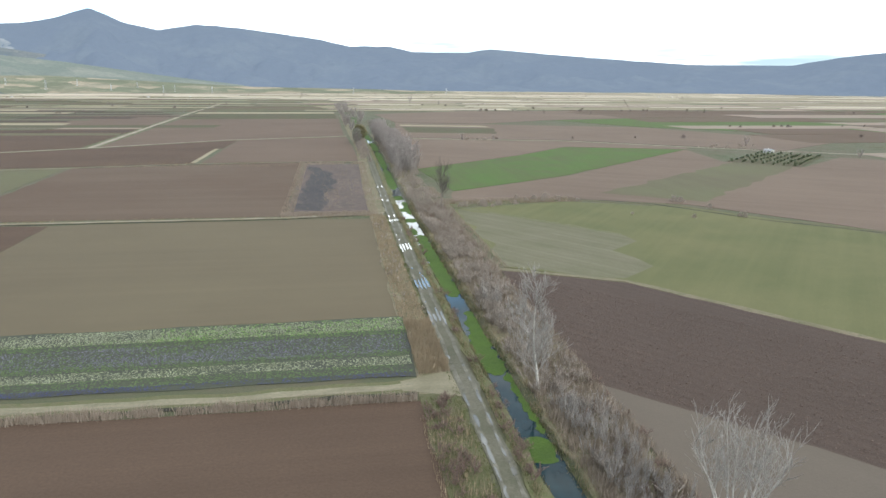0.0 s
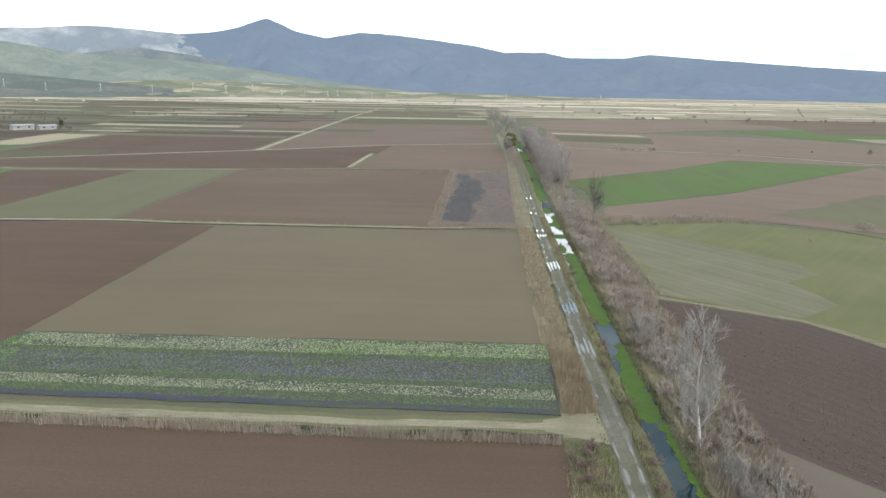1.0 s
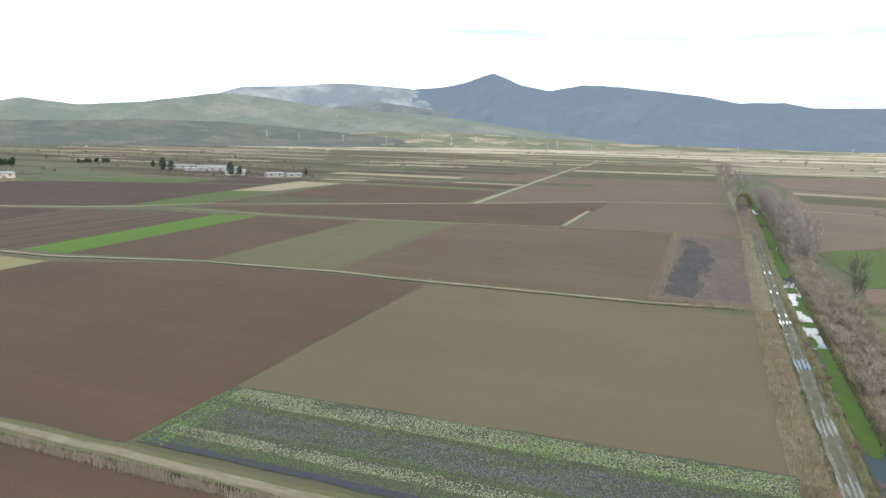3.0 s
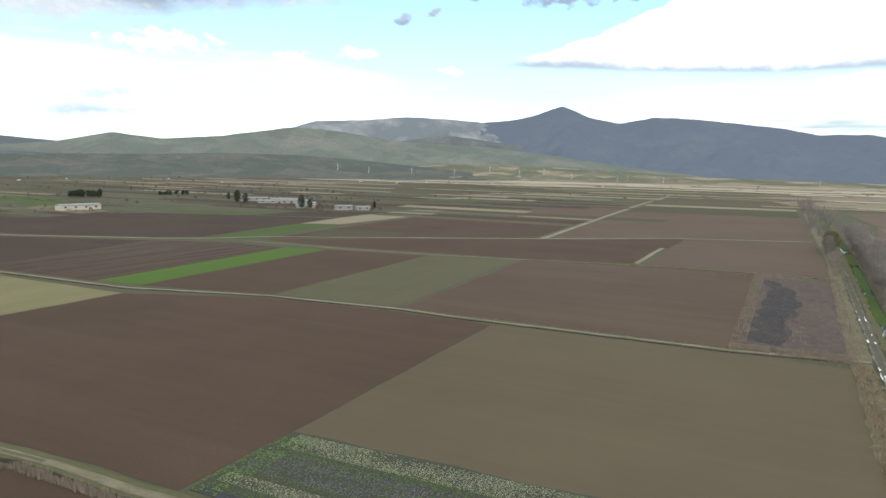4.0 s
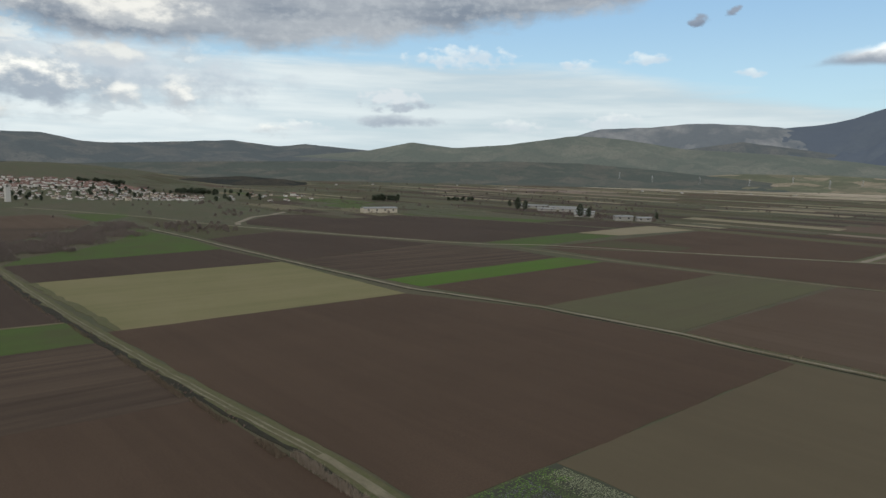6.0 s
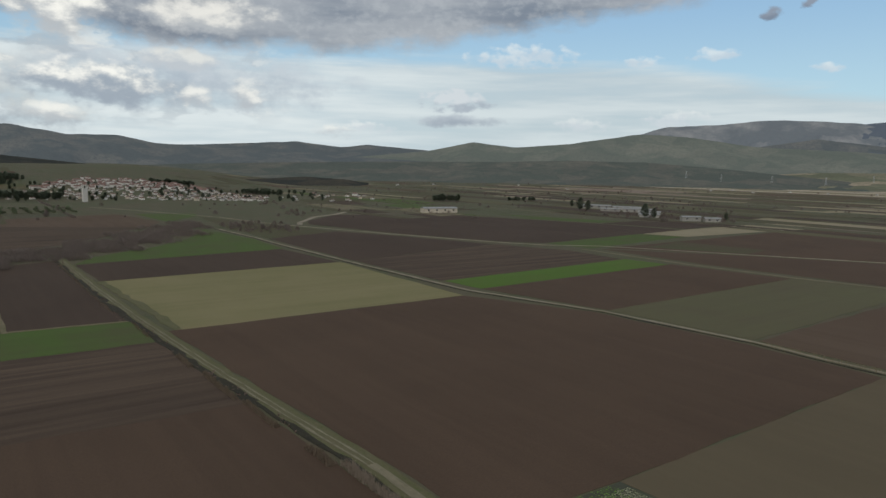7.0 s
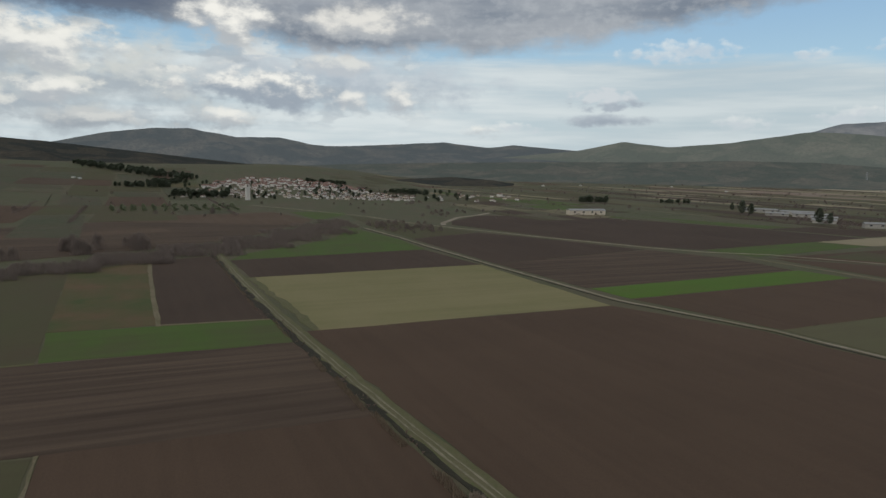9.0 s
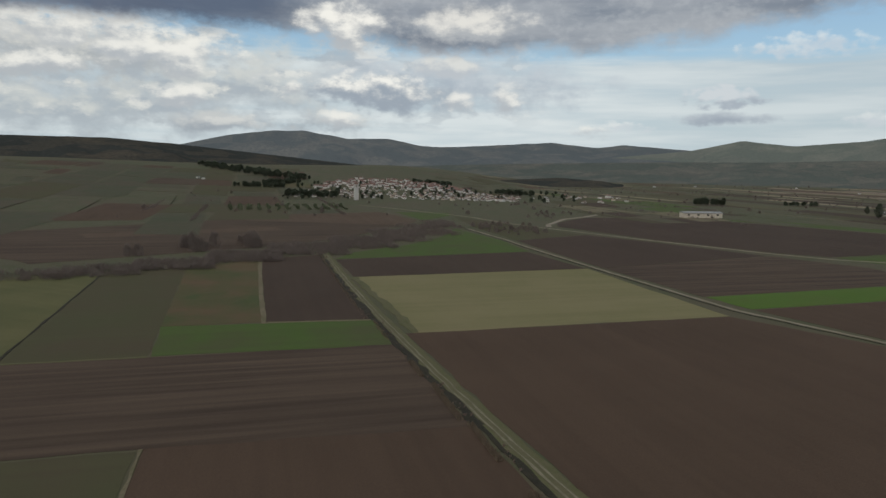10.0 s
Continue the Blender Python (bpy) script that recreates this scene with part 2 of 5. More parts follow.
def plain_mat(name, a, b=None, rough=0.8, spec=0.3, scale=1.5, per_object=0.0):
    m = Nodes(name, rough, spec)
    c = m.mix(m.ramp(m.noise(m.place(), scale, 5.0, 0.6), 0.3, 0.7), a, b or tint(a, 0.8))
    if per_object:
        info = m.t.nodes.new("ShaderNodeObjectInfo")
        c = m.mix(m.ramp(info.outputs["Random"], 0.0, 1.0, 0.0, per_object), c, tint(a, 0.45))
    m.colour(c)
    m.bump(m.noise(m.place(), scale * 6, 3.0), 0.2, 0.05)
    return m.mat


def hill_mat(name, wood, open_, glow=0.0, patch=0.004, air=(0.30, 0.42, 0.62), mottle=0.7, plots=0.0, earth=(0.17, 0.13, 0.095)):
    """Far wooded slopes with clearings, small plots and dots of scrub; glow paints haze in as even emission."""
    m = Nodes(name, 1.0, 0.0)
    p = m.place()
    n1 = m.noise(p, patch, 6.0, 0.62)
    n2 = m.noise(p, patch * 9, 4.0, 0.7)
    c = m.mix(m.ramp(n1, 0.48, 0.62), wood, open_)
    if plots:
        cells = m.add("ShaderNodeTexVoronoi", Vector=m.place((1.0, 1.0, 0.0), 0.4), Scale=patch * 1.6, Randomness=0.8)
        pick = m.add("ShaderNodeSeparateColor", Color=cells.outputs["Color"])
        c = m.mix(m.ramp(pick.outputs[0], 0.66, 0.70, 0.0, plots), c, earth)
        c = m.mix(m.ramp(pick.outputs[1], 0.60, 0.68, 0.0, plots), c, tint(wood, 0.8))
        dots = m.noise(p, patch * 22, 2.0, 0.6)
        c = m.mix(m.ramp(dots, 0.52, 0.68, 0.0, 0.6), c, tint(wood, 0.6))
    c = m.mix(m.ramp(n2, 0.45, 0.7, 0.0, mottle), c, tint(wood, 0.7))
    m.colour(c)
    m.bump(n2, 0.6 * mottle, 12.0)
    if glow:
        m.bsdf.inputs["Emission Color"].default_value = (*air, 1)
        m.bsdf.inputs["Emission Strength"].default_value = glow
    return m.mat


def water_mat(name, depth, rough=0.04, ripple=0.06, spec=0.22):
    m = Nodes(name, rough, spec)
    m.bsdf.inputs["IOR"].default_value = 1.33
    c = m.mix(m.ramp(m.noise(m.place(), 0.4, 3.0), 0.3, 0.7), depth, tint(depth, 0.6))
    m.colour(c)
    m.bump(m.noise(m.place((1, 0.5, 1)), 1.4, 3.0), ripple, 0.05)
    return m.mat


BROWN, DARK = (0.078, 0.052, 0.036), (0.058, 0.041, 0.031)
MAT = dict(
    ground=grass_mat("meadow and weeds", (0.074, 0.076, 0.042), (0.088, 0.072, 0.048), (0.052, 0.066, 0.030), 0.010),
    brown=field_mat("ploughed brown soil", BROWN, tint(BROWN, 0.82)),
    brown_x=field_mat("harrowed brown soil", (0.089, 0.065, 0.046), tint(BROWN, 0.98), 0.0, 0.0, 0.012, 0.25, 0.35),
    dark=field_mat("moist dark soil", DARK, tint(DARK, 0.82), 0.0, 0.0, 0.015, 0.25, 0.4),
    streaky=field_mat("streaky brown soil", (0.060, 0.043, 0.031), (0.045, 0.032, 0.024), 1.57, 0.0, 0.02, 0.25, 0.4, 0.9, 1.75),
    khaki=field_mat("khaki soil with sprouting crop", (0.100, 0.081, 0.051), (0.088, 0.070, 0.045), 0.0, 0.0, 0.015, 0.2, 0.25, 0.2),
    clod=field_mat("coarsely ploughed clods", (0.062, 0.045, 0.036), (0.074, 0.053, 0.042), 0.95, 0.12, 0.03, 0.7, 1.0, 0.3),
    greybrown=field_mat("grey brown harrowed soil", (0.095, 0.077, 0.060), (0.084, 0.068, 0.053), 0.95, 0.0, 0.02, 0.2, 0.2, 0.2),
    pale=field_mat("pale green young cereal", (0.172, 0.150, 0.080), (0.140, 0.132, 0.062), 1.57, 0.0, 0.02, 0.35, 0.25, 0.4),
    olive=field_mat("olive green meadow", (0.104, 0.098, 0.046), (0.080, 0.082, 0.036), -0.9, 0.0, 0.03, 0.35, 0.2, 0.3),
    stubble=field_mat("grey stubble", (0.124, 0.110, 0.074), (0.090, 0.088, 0.050), 0.95, 0.10, 0.05, 0.5, 0.5, 0.7),
    green=field_mat("bright green winter crop", (0.056, 0.092, 0.022), (0.066, 0.072, 0.032), 1.57, 0.0, 0.045, 0.35, 0.3, 0.35),
    dull=field_mat("dull green crop", (0.062, 0.063, 0.032), (0.068, 0.055, 0.035), 1.57, 0.0, 0.02, 0.25, 0.3, 0.3),
    weedy=grass_mat("weedy fallow", (0.105, 0.068, 0.040), (0.046, 0.066, 0.022), (0.075, 0.072, 0.030), 0.035),
    tan=field_mat("dry tan stubble", (0.215, 0.184, 0.124), (0.180, 0.154, 0.100), 0.0, 0.0, 0.02, 0.2, 0.2, 0.4),
    burnt=grass_mat("brown trampled stubble", (0.092, 0.066, 0.054), (0.066, 0.050, 0.044), (0.120, 0.098, 0.078), 0.06),
    # Two paler browns for the eastern and farther ploughed fields.
    pale_brown=field_mat("paler harrowed brown soil", (0.122, 0.089, 0.066), (0.102, 0.074, 0.055), 0.6, 0.0, 0.012, 0.3, 0.35, 0.4),
    pale_plain=field_mat("paler brown ploughed soil", (0.104, 0.074, 0.054), (0.088, 0.063, 0.046), 0.0, 0.0, 0.012, 0.3, 0.35, 0.4),
    khaki_grass=grass_mat("short khaki grass", (0.104, 0.096, 0.052), (0.086, 0.084, 0.042), (0.122, 0.108, 0.066), 0.2),
    char=grass_mat("charred stubble", (0.040, 0.036, 0.036), (0.060, 0.050, 0.046), (0.028, 0.026, 0.028), 0.08),
    sprout=field_mat("olive green sprouting crop", (0.088, 0.086, 0.046), (0.082, 0.070, 0.044), 1.57, 0.0, 0.015, 0.25, 0.3, 0.25),
    slope=grass_mat("grazed green hillside", (0.056, 0.060, 0.034), (0.076, 0.060, 0.041), (0.046, 0.056, 0.028), 0.012),
    verge=grass_mat("dry verge grass", (0.165, 0.132, 0.090), (0.112, 0.098, 0.056), (0.072, 0.080, 0.034), 0.12),
    verge_green=grass_mat("green verge grass", (0.090, 0.088, 0.042), (0.110, 0.098, 0.056), (0.070, 0.084, 0.028), 0.15),
    track=field_mat("pale farm track", (0.250, 0.215, 0.170), (0.175, 0.148, 0.112), 0.0, 0.0, 0.08, 0.35, 0.3, 0.3),
    gravel=field_mat("muddy gravel road", (0.110, 0.100, 0.076), (0.072, 0.070, 0.046), 1.57, 0.0, 0.16, 0.6, 0.4, 0.4),
    # Far strips: dry grass and soil colours raised to paint in distant sunlight.
    marsh=field_mat("dry marsh grass in painted sunlight", (0.370, 0.315, 0.240), (0.300, 0.256, 0.190), 0.0, 0.0, 0.008, 0.3, 0.3, 0.5),
    far_brown=field_mat("far brown soil in painted sunlight", (0.195, 0.152, 0.120), (0.165, 0.128, 0.100), 0.0, 0.0, 0.01, 0.25, 0.3, 0.4),
    far_green=field_mat("green pasture in painted sunlight", (0.160, 0.148, 0.092), (0.190, 0.162, 0.108), 0.0, 0.0, 0.01, 0.25, 0.3, 0.4),
    rut=field_mat("worn wheel rut", (0.205, 0.182, 0.128), (0.120, 0.108, 0.070), 0.0, 0.0, 0.25, 0.45, 0.3, 0.3),
    sandy=field_mat("sandy track", (0.190, 0.165, 0.115), (0.130, 0.115, 0.075), 0.0, 0.0, 0.15, 0.45, 0.4, 0.5),
    mud=field_mat("wet mud in ruts", (0.150, 0.138, 0.112), (0.066, 0.062, 0.044), 1.57, 0.0, 0.35, 0.4, 0.4, 0.4),
    ditch=grass_mat("dark ditch bank and painted shadow", (0.024, 0.021, 0.016), (0.040, 0.034, 0.023), (0.026, 0.030, 0.014), 0.3),
    vivid=field_mat("vivid young crop", (0.060, 0.112, 0.018), (0.072, 0.102, 0.026), 1.57, 0.0, 0.03, 0.3, 0.3, 0.3),
    bank=grass_mat("canal bank", (0.100, 0.085, 0.050), (0.075, 0.075, 0.035), (0.055, 0.070, 0.022), 0.4),
)


# ---- mesh helpers ----
def mesh_object(name, verts, faces, material, parent=None, smooth=False):
    me = bpy.data.meshes.new(name)
    me.from_pydata([tuple(map(float, v)) for v in verts], [], [tuple(map(int, f)) for f in faces])
    me.materials.append(material)
    if smooth:
        me.polygons.foreach_set("use_smooth", [True] * len(me.polygons))
    me.update()
    ob = new(name, me)
    if parent:
        ob.parent = parent
    return ob


def part(name, bm, material, parent, label=""):
    me = bpy.data.meshes.new(name)
    bm.to_mesh(me)
    bm.free()
    me.materials.append(material)
    ob = new(name, me)
    ob.parent = parent
    return tagged(ob, label)


def smooth_step(a, b, v):
    t = np.clip((np.asarray(v, float) - a) / (b - a), 0, 1)
    return t * t * (3 - 2 * t)


def bend(y):
    """How far the canal and its road swing east on the way north."""
    return 3.6 * float(smooth_step(230, 520, y)) - 3.0 * float(smooth_step(560, 800, y))


def rise(x, y):
    """Height of the gentle slope in the west, on which the village stands."""
    dx, dy = x + 30, y - 44
    r = math.hypot(dx, dy)
    bearing = math.degrees(math.atan2(dx, dy))
    if bearing > 0:
        bearing -= 360
    w = float(smooth_step(-66, -80, bearing)) * float(smooth_step(-300, -200, bearing))
    start = 930 - 250 * float(smooth_step(-88, -110, bearing))
    k = max(0.0, min(r, 1750) - start)
    return w * 0.055 * k * k / (k + 120)


# ---- ground ----
def build_ground():
    near = [-60, -40, -20, -8, 4, 12, 16, 20, 24.4, 25.6, 26.6, 27.4, 28.4, 29.4, 30.2, 31.2, 32.6, 36, 42, 55, 75, 100]
    xs = sorted(set([-4900, -4300, -3700, -3200, -2800, -2500, *range(-2300, -60, 40), *near, *range(130, 700, 60), 800, 1000, 1300, 1700, 2300, 3000, 3900, 4900]))
    ys = sorted(set([-4900, -3500, -2400, -1500, -900, -600, -400, -250, -180, *range(-120, 640, 5), *range(640, 1300, 30), 1400, 1600, 1900, 2300, 2800, 3500, 4200, 4900]))
    profile = {25.6: -0.25, 26.6: -1.1, 27.4: -1.7, 28.4: -1.8, 29.4: -1.7, 30.2: -1.1, 31.2: -0.2}
    verts = []
    for y in ys:
        inside = float(smooth_step(-120, -110, y)) * (1 - float(smooth_step(1150, 1250, y)))
        for x in xs:
            wob = 0.5 * noise.noise((x * 0.02, y * 0.07, 0)) if 25 < x < 32 else 0.0
            shift = (bend(y) + wob) * (1 if 10 < x < 60 else 0)
            z = rise(x, y) - 0.02
            if x in profile:
                z = profile[x] * inside + 0.12 * noise.noise((x, y * 0.2, 4))
            elif 31 < x < 42:
                z += 0.15 * noise.noise((x * 0.3, y * 0.15, 2))
            verts.append((x + shift, y, z))
    w = len(xs)
    faces = [(j * w + i, j * w + i + 1, (j + 1) * w + i + 1, (j + 1) * w + i) for j in range(len(ys) - 1) for i in range(w - 1)]
    ob = mesh_object("ground", verts, faces, MAT["ground"], smooth=True)
    tagged(ob, "flat farmland plain of meadow and dry weeds", "ground", kind="structure")


build_ground()


def ragged(points, step, amount, seed):
    """A closed outline through the corners, with an uneven edge."""
    out = []
    n = len(points)
    for i in range(n):
        (x0, y0), (x1, y1) = points[i], points[(i + 1) % n]
        far = math.hypot(x1 - x0, y1 - y0)
        k = max(1, int(far / step))
        for j in range(k):
            f = j / k
            x, y = x0 + (x1 - x0) * f, y0 + (y1 - y0) * f
            if j:
                d = amount * noise.noise((x * 0.13 + seed, y * 0.13, seed * 1.7))
                x, y = x - (y1 - y0) / far * d, y + (x1 - x0) / far * d
            out.append((x, y))
    return out


LIFT = [0.02]


def field(name, material, label, *points, edge=1.0, z=None, category="field"):
    """A field as a slab of worked soil, a hand's breadth proud of the plain."""
    LIFT[0] += 0.0015
    top = LIFT[0] if z is None else z
    rim = ragged(points, 8.0, edge, top * 50)
    bm = bmesh.new()
    vs = [bm.verts.new((x, y, rise(x, y) + top)) for x, y in rim]
    f = bm.faces.new(vs)
    if f.calc_area() and f.normal.z < 0:
        f.normal_flip()
    bm.normal_update()
    if f.normal.z < 0:
        f.normal_flip()
    bmesh.ops.extrude_face_region(bm, geom=[f])
    for v in vs:
        v.co.z -= 0.3
    bmesh.ops.triangulate(bm, faces=[g for g in bm.faces if len(g.verts) > 4])
    bmesh.ops.recalc_face_normals(bm, faces=bm.faces[:])
    me = bpy.data.meshes.new(name)
    bm.to_mesh(me)
    bm.free()
    me.materials.append(MAT[material])
    return tagged(new(name, me), label, category, kind="structure")


def ribbon(name, material, label, points, width, z=0.10, step=4.0, wob=0.35, category="track", kind="structure"):
    """A road or verge along a line of points, thick enough to show an edge, with uneven sides."""
    line = []
    for (x0, y0), (x1, y1) in zip(points, points[1:]):
        k = max(1, int(math.hypot(x1 - x0, y1 - y0) / step))
        line += [(x0 + (x1 - x0) * j / k, y0 + (y1 - y0) * j / k) for j in range(k)]
    line.append(points[-1])
    verts, faces = [], []
    for i, (x, y) in enumerate(line):
        xa, ya = line[max(0, i - 1)]
        xb, yb = line[min(len(line) - 1, i + 1)]
        far = math.hypot(xb - xa, yb - ya) or 1
        nx, ny = -(yb - ya) / far, (xb - xa) / far
        wl = width / 2 + wob * noise.noise((x * 0.2, y * 0.2, 1.5))
        wr = width / 2 + wob * noise.noise((x * 0.2, y * 0.2, 7.5))
        h = rise(x, y)
        for side, lift in ((-wl, -0.25), (-wl * 0.94, z), (wr * 0.94, z), (wr, -0.25)):
            verts.append((x + nx * side, y + ny * side, h + lift))
    for i in range(len(line) - 1):
        for k in range(3):
            a = i * 4 + k
            faces.append((a, a + 4, a + 5, a + 1))
    ob = mesh_object(name, verts, faces, MAT[material])
    return tagged(ob, label, category, kind=kind)


# ---- fields west of the canal ----
field("field", "brown", "bare brown ploughed field south of the farm track", (-90, 25), (-90, -160), (14.5, -160), (14.5, 89.0), (-100, 89.2), (-120, 88.8), (-156, 86.6), (-159.9, 86.0), (-159.9, 26))
field("field", "dull", "green crop south of the bare soil", (-158, -140), (-91, -140), (-91, 24.5), (-158.5, 25))
field("field", "khaki", "khaki brown field with a thin sprouting crop", (-86.3, 125.0), (17, 127.5), (18, 231), (-60, 231), (-88, 229))
field("field", "brown", "large bare brown ploughed field", (-233, 89.4), (-157, 93.4), (-115, 96.3), (-87, 96.8), (-86.5, 125), (-88.3, 229), (-126, 231), (-184, 226.5), (-234, 204.5))
field("field", "pale", "pale yellowish green field of young cereal", (-339, 88.2), (-233, 92.0), (-234.5, 205), (-345, 206))
field("field", "dark", "dark brown bare strip of soil", (-397, 86.8), (-339.5, 88.0), (-345.5, 206), (-413, 201))
field("field", "green", "bright green crop against the riverside scrub", (-398, 86.2), (-414, 203), (-470, 206), (-556, 198), (-500, 172), (-458, 140), (-424, 100))
field("field", "dark", "dark brown strip beside the ditch", (-404, 48), (-256, 48.5), (-253, 82.2), (-330, 80.4), (-415, 79.6))
field("field", "green", "green strip of crop", (-256, 17), (-222, 19), (-221, 83.7), (-252.5, 82.2))
field("field", "weedy", "weedy fallow field, green and russet", (-383, 14), (-256.5, 17), (-256.5, 47.5), (-403, 47.5))
field("field", "dull", "dull green crop field", (-361, -20), (-222, -17), (-222, 18), (-383, 13.5))
field("field", "olive", "light green meadow", (-364, -57), (-340, -90), (-225, -90), (-222, -18), (-361, -20.5))
field("field", "streaky", "brown soil with pale harrow streaks", (-221, -140), (-159, -140), (-159.5, 25), (-156.8, 86.4), (-192, 85.0), (-221, 83.6))
field("field", "brown_x", "wide brown harrowed field", (-127, 238), (-15, 238), (-15, 403), (-75, 396), (-133, 385))
field("field", "sprout", "olive green crop between brown fields", (-184, 234), (-128.5, 238), (-136.5, 384), (-187, 372))
field("field", "brown", "brown ploughed field", (-242, 221), (-183, 234), (-187.5, 371.5), (-250, 362))
field("field", "vivid", "vivid green band of crop", (-267, 219), (-243, 221), (-250.5, 360), (-277, 356))
field("field", "streaky", "brown field with paler wheel streaks", (-345, 215), (-268, 218), (-278, 354), (-322, 358), (-372, 338))
field("field", "dark", "brown field by the farm road", (-470, 216), (-346, 215), (-373, 337), (-458, 303), (-500, 282))
field("field", "burnt", "rough plot of brown stubble and weeds", (-14.5, 240), (15.5, 239), (18, 392), (-14, 403), edge=3)
field("field", "char", "burnt black patch in the stubble", (-12, 251), (-3, 247), (0, 262), (-1, 290), (4, 320), (2, 352), (-4, 376), (-11, 384), (-9, 340), (-12, 300), edge=5)
field("field", "pale_plain", "brown field north of the low track", (-71.6, 405), (18, 408), (14, 592), (-70, 562))
field("field", "brown", "brown field", (-133, 391), (-75.4, 403), (-75, 491), (-71.9, 492), (-70.5, 561), (-155, 499), (-255, 436), (-318, 382), (-241, 378))
field("field", "green", "green wedge of crop by the road", (-360, 374), (-325, 379), (-344, 508), (-381, 492))
field("field", "tan", "dry tan stubble field", (-381, 494), (-344, 510), (-333, 765), (-391, 708))
field("field", "brown", "brown ploughed field", (-320, 390), (-256, 441), (-168, 503), (-178, 690), (-336, 690))
field("field", "dull", "green crop beside the tan stubble", (-312, 420), (-256, 448), (-262, 480), (-322, 470))
field("field", "pale_plain", "broad brown field", (-157, 506), (-76, 566), (12, 604), (10, 880), (-174, 860))
field("field", "far_brown", "pale strip of dry soil", (-336, 700), (-178, 695), (-180, 720), (-335, 730))
field("field", "pale_plain", "brown ploughed field", (-336, 735), (-181, 725), (-192, 960), (-340, 960))
field("field", "dull", "olive green field", (-176, 866), (8, 886), (6, 1010), (-182, 1000))
field("field", "tan", "narrow pale field", (-184, 1006), (6, 1016), (5, 1060), (-186, 1050))
field("field", "dull", "weedy pasture by the main track", (-560, 218), (-472, 217), (-503, 281), (-550, 268), (-680, 232))
field("field", "dark", "large dark brown field below the sheds", (-566, 290), (-462, 318), (-386, 352), (-362, 372), (-383, 560), (-470, 540), (-640, 462), (-655, 360), (-600, 305))
field("field", "green", "green strip beside the long shed", (-640, 476), (-470, 550), (-470, 585), (-640, 520))
field("field", "dark", "dark brown field", (-465, 548), (-388, 572), (-396, 640), (-470, 610))
field("field", "green", "green field below the village", (-742, 186), (-637, 192), (-700, 236), (-722, 238))

field("field", "streaky", "dark brown field behind the riverside trees", (-440, -90), (-560, -130), (-650, 10), (-655, 110), (-585, 158), (-500, 104), (-452, 42), (-402, -60), edge=3)
field("field", "brown_x", "long paler stripe of soil", (-520, -60), (-545, -70), (-585, 60), (-560, 66), edge=3)
field("field", "brown_x", "brown field beside the village road", (-660, 20), (-700, 20), (-740, 170), (-640, 186), (-590, 165), edge=3)

# ---- fields east of the canal ----
field("field", "greybrown", "grey brown harrowed field", (42, -80), (130, -80), (132, -4), (70, 64), (42, 94))
field("field", "clod", "coarsely ploughed dark field with clods", (42, 92), (69, 62), (131, -7), (185, -20), (150, 40), (102, 101), (71, 144), (43.5, 159))
field("field", "olive", "olive green meadow", (45, 162), (72, 146), (102, 102), (152, 42), (260, 90), (176, 184), (137, 238), (94, 257), (60, 250), (46, 244))
field("field", "stubble", "grey green stubble with wheel lines", (45, 163), (72, 148), (84, 158), (80, 176), (92, 186), (86, 203), (66, 226), (48, 246), edge=5)
field("field", "pale_brown", "brown field behind the hedge line", (48, 262), (94, 264), (140, 245), (180, 190), (262, 100), (380, 220), (346, 386), (330, 404), (268, 355), (238, 388), (252, 462), (119, 331), (53, 287))
field("field", "green", "green winter crop", (47, 366), (54, 289), (118, 333), (252, 463), (172, 488), (120, 430))
field("field", "pale_brown", "brown field", (48, 368), (119, 431), (171, 490), (252, 465), (262, 476), (186, 536), (110, 554), (52, 570))
field("field", "sprout", "khaki green strip of sprouting crop", (116, 277), (150, 250), (268, 362), (244, 384), edge=4)
field("field", "dull", "olive orchard ground", (240, 389), (291, 434), (325, 412), (268, 357))
field("field", "pale_brown", "brown field beyond the road", (54, 584), (114, 566), (190, 548), (322, 450), (420, 520), (326, 705), (167, 765), (73, 790))
field("field", "green", "long green crop", (276, 842), (330, 712), (500, 570), (640, 640), (598, 800), (440, 900))
field("field", "pale_brown", "brown field", (74, 796), (168, 772), (272, 848), (440, 910), (541, 1145), (200, 1100), (60, 1000))
field("field", "dull", "weedy wet field", (72, 640), (150, 620), (165, 690), (73, 720), edge=4)
field("field", "tan", "pale wet sand strip", (73, 735), (166, 712), (160, 735), (74, 755), edge=4)


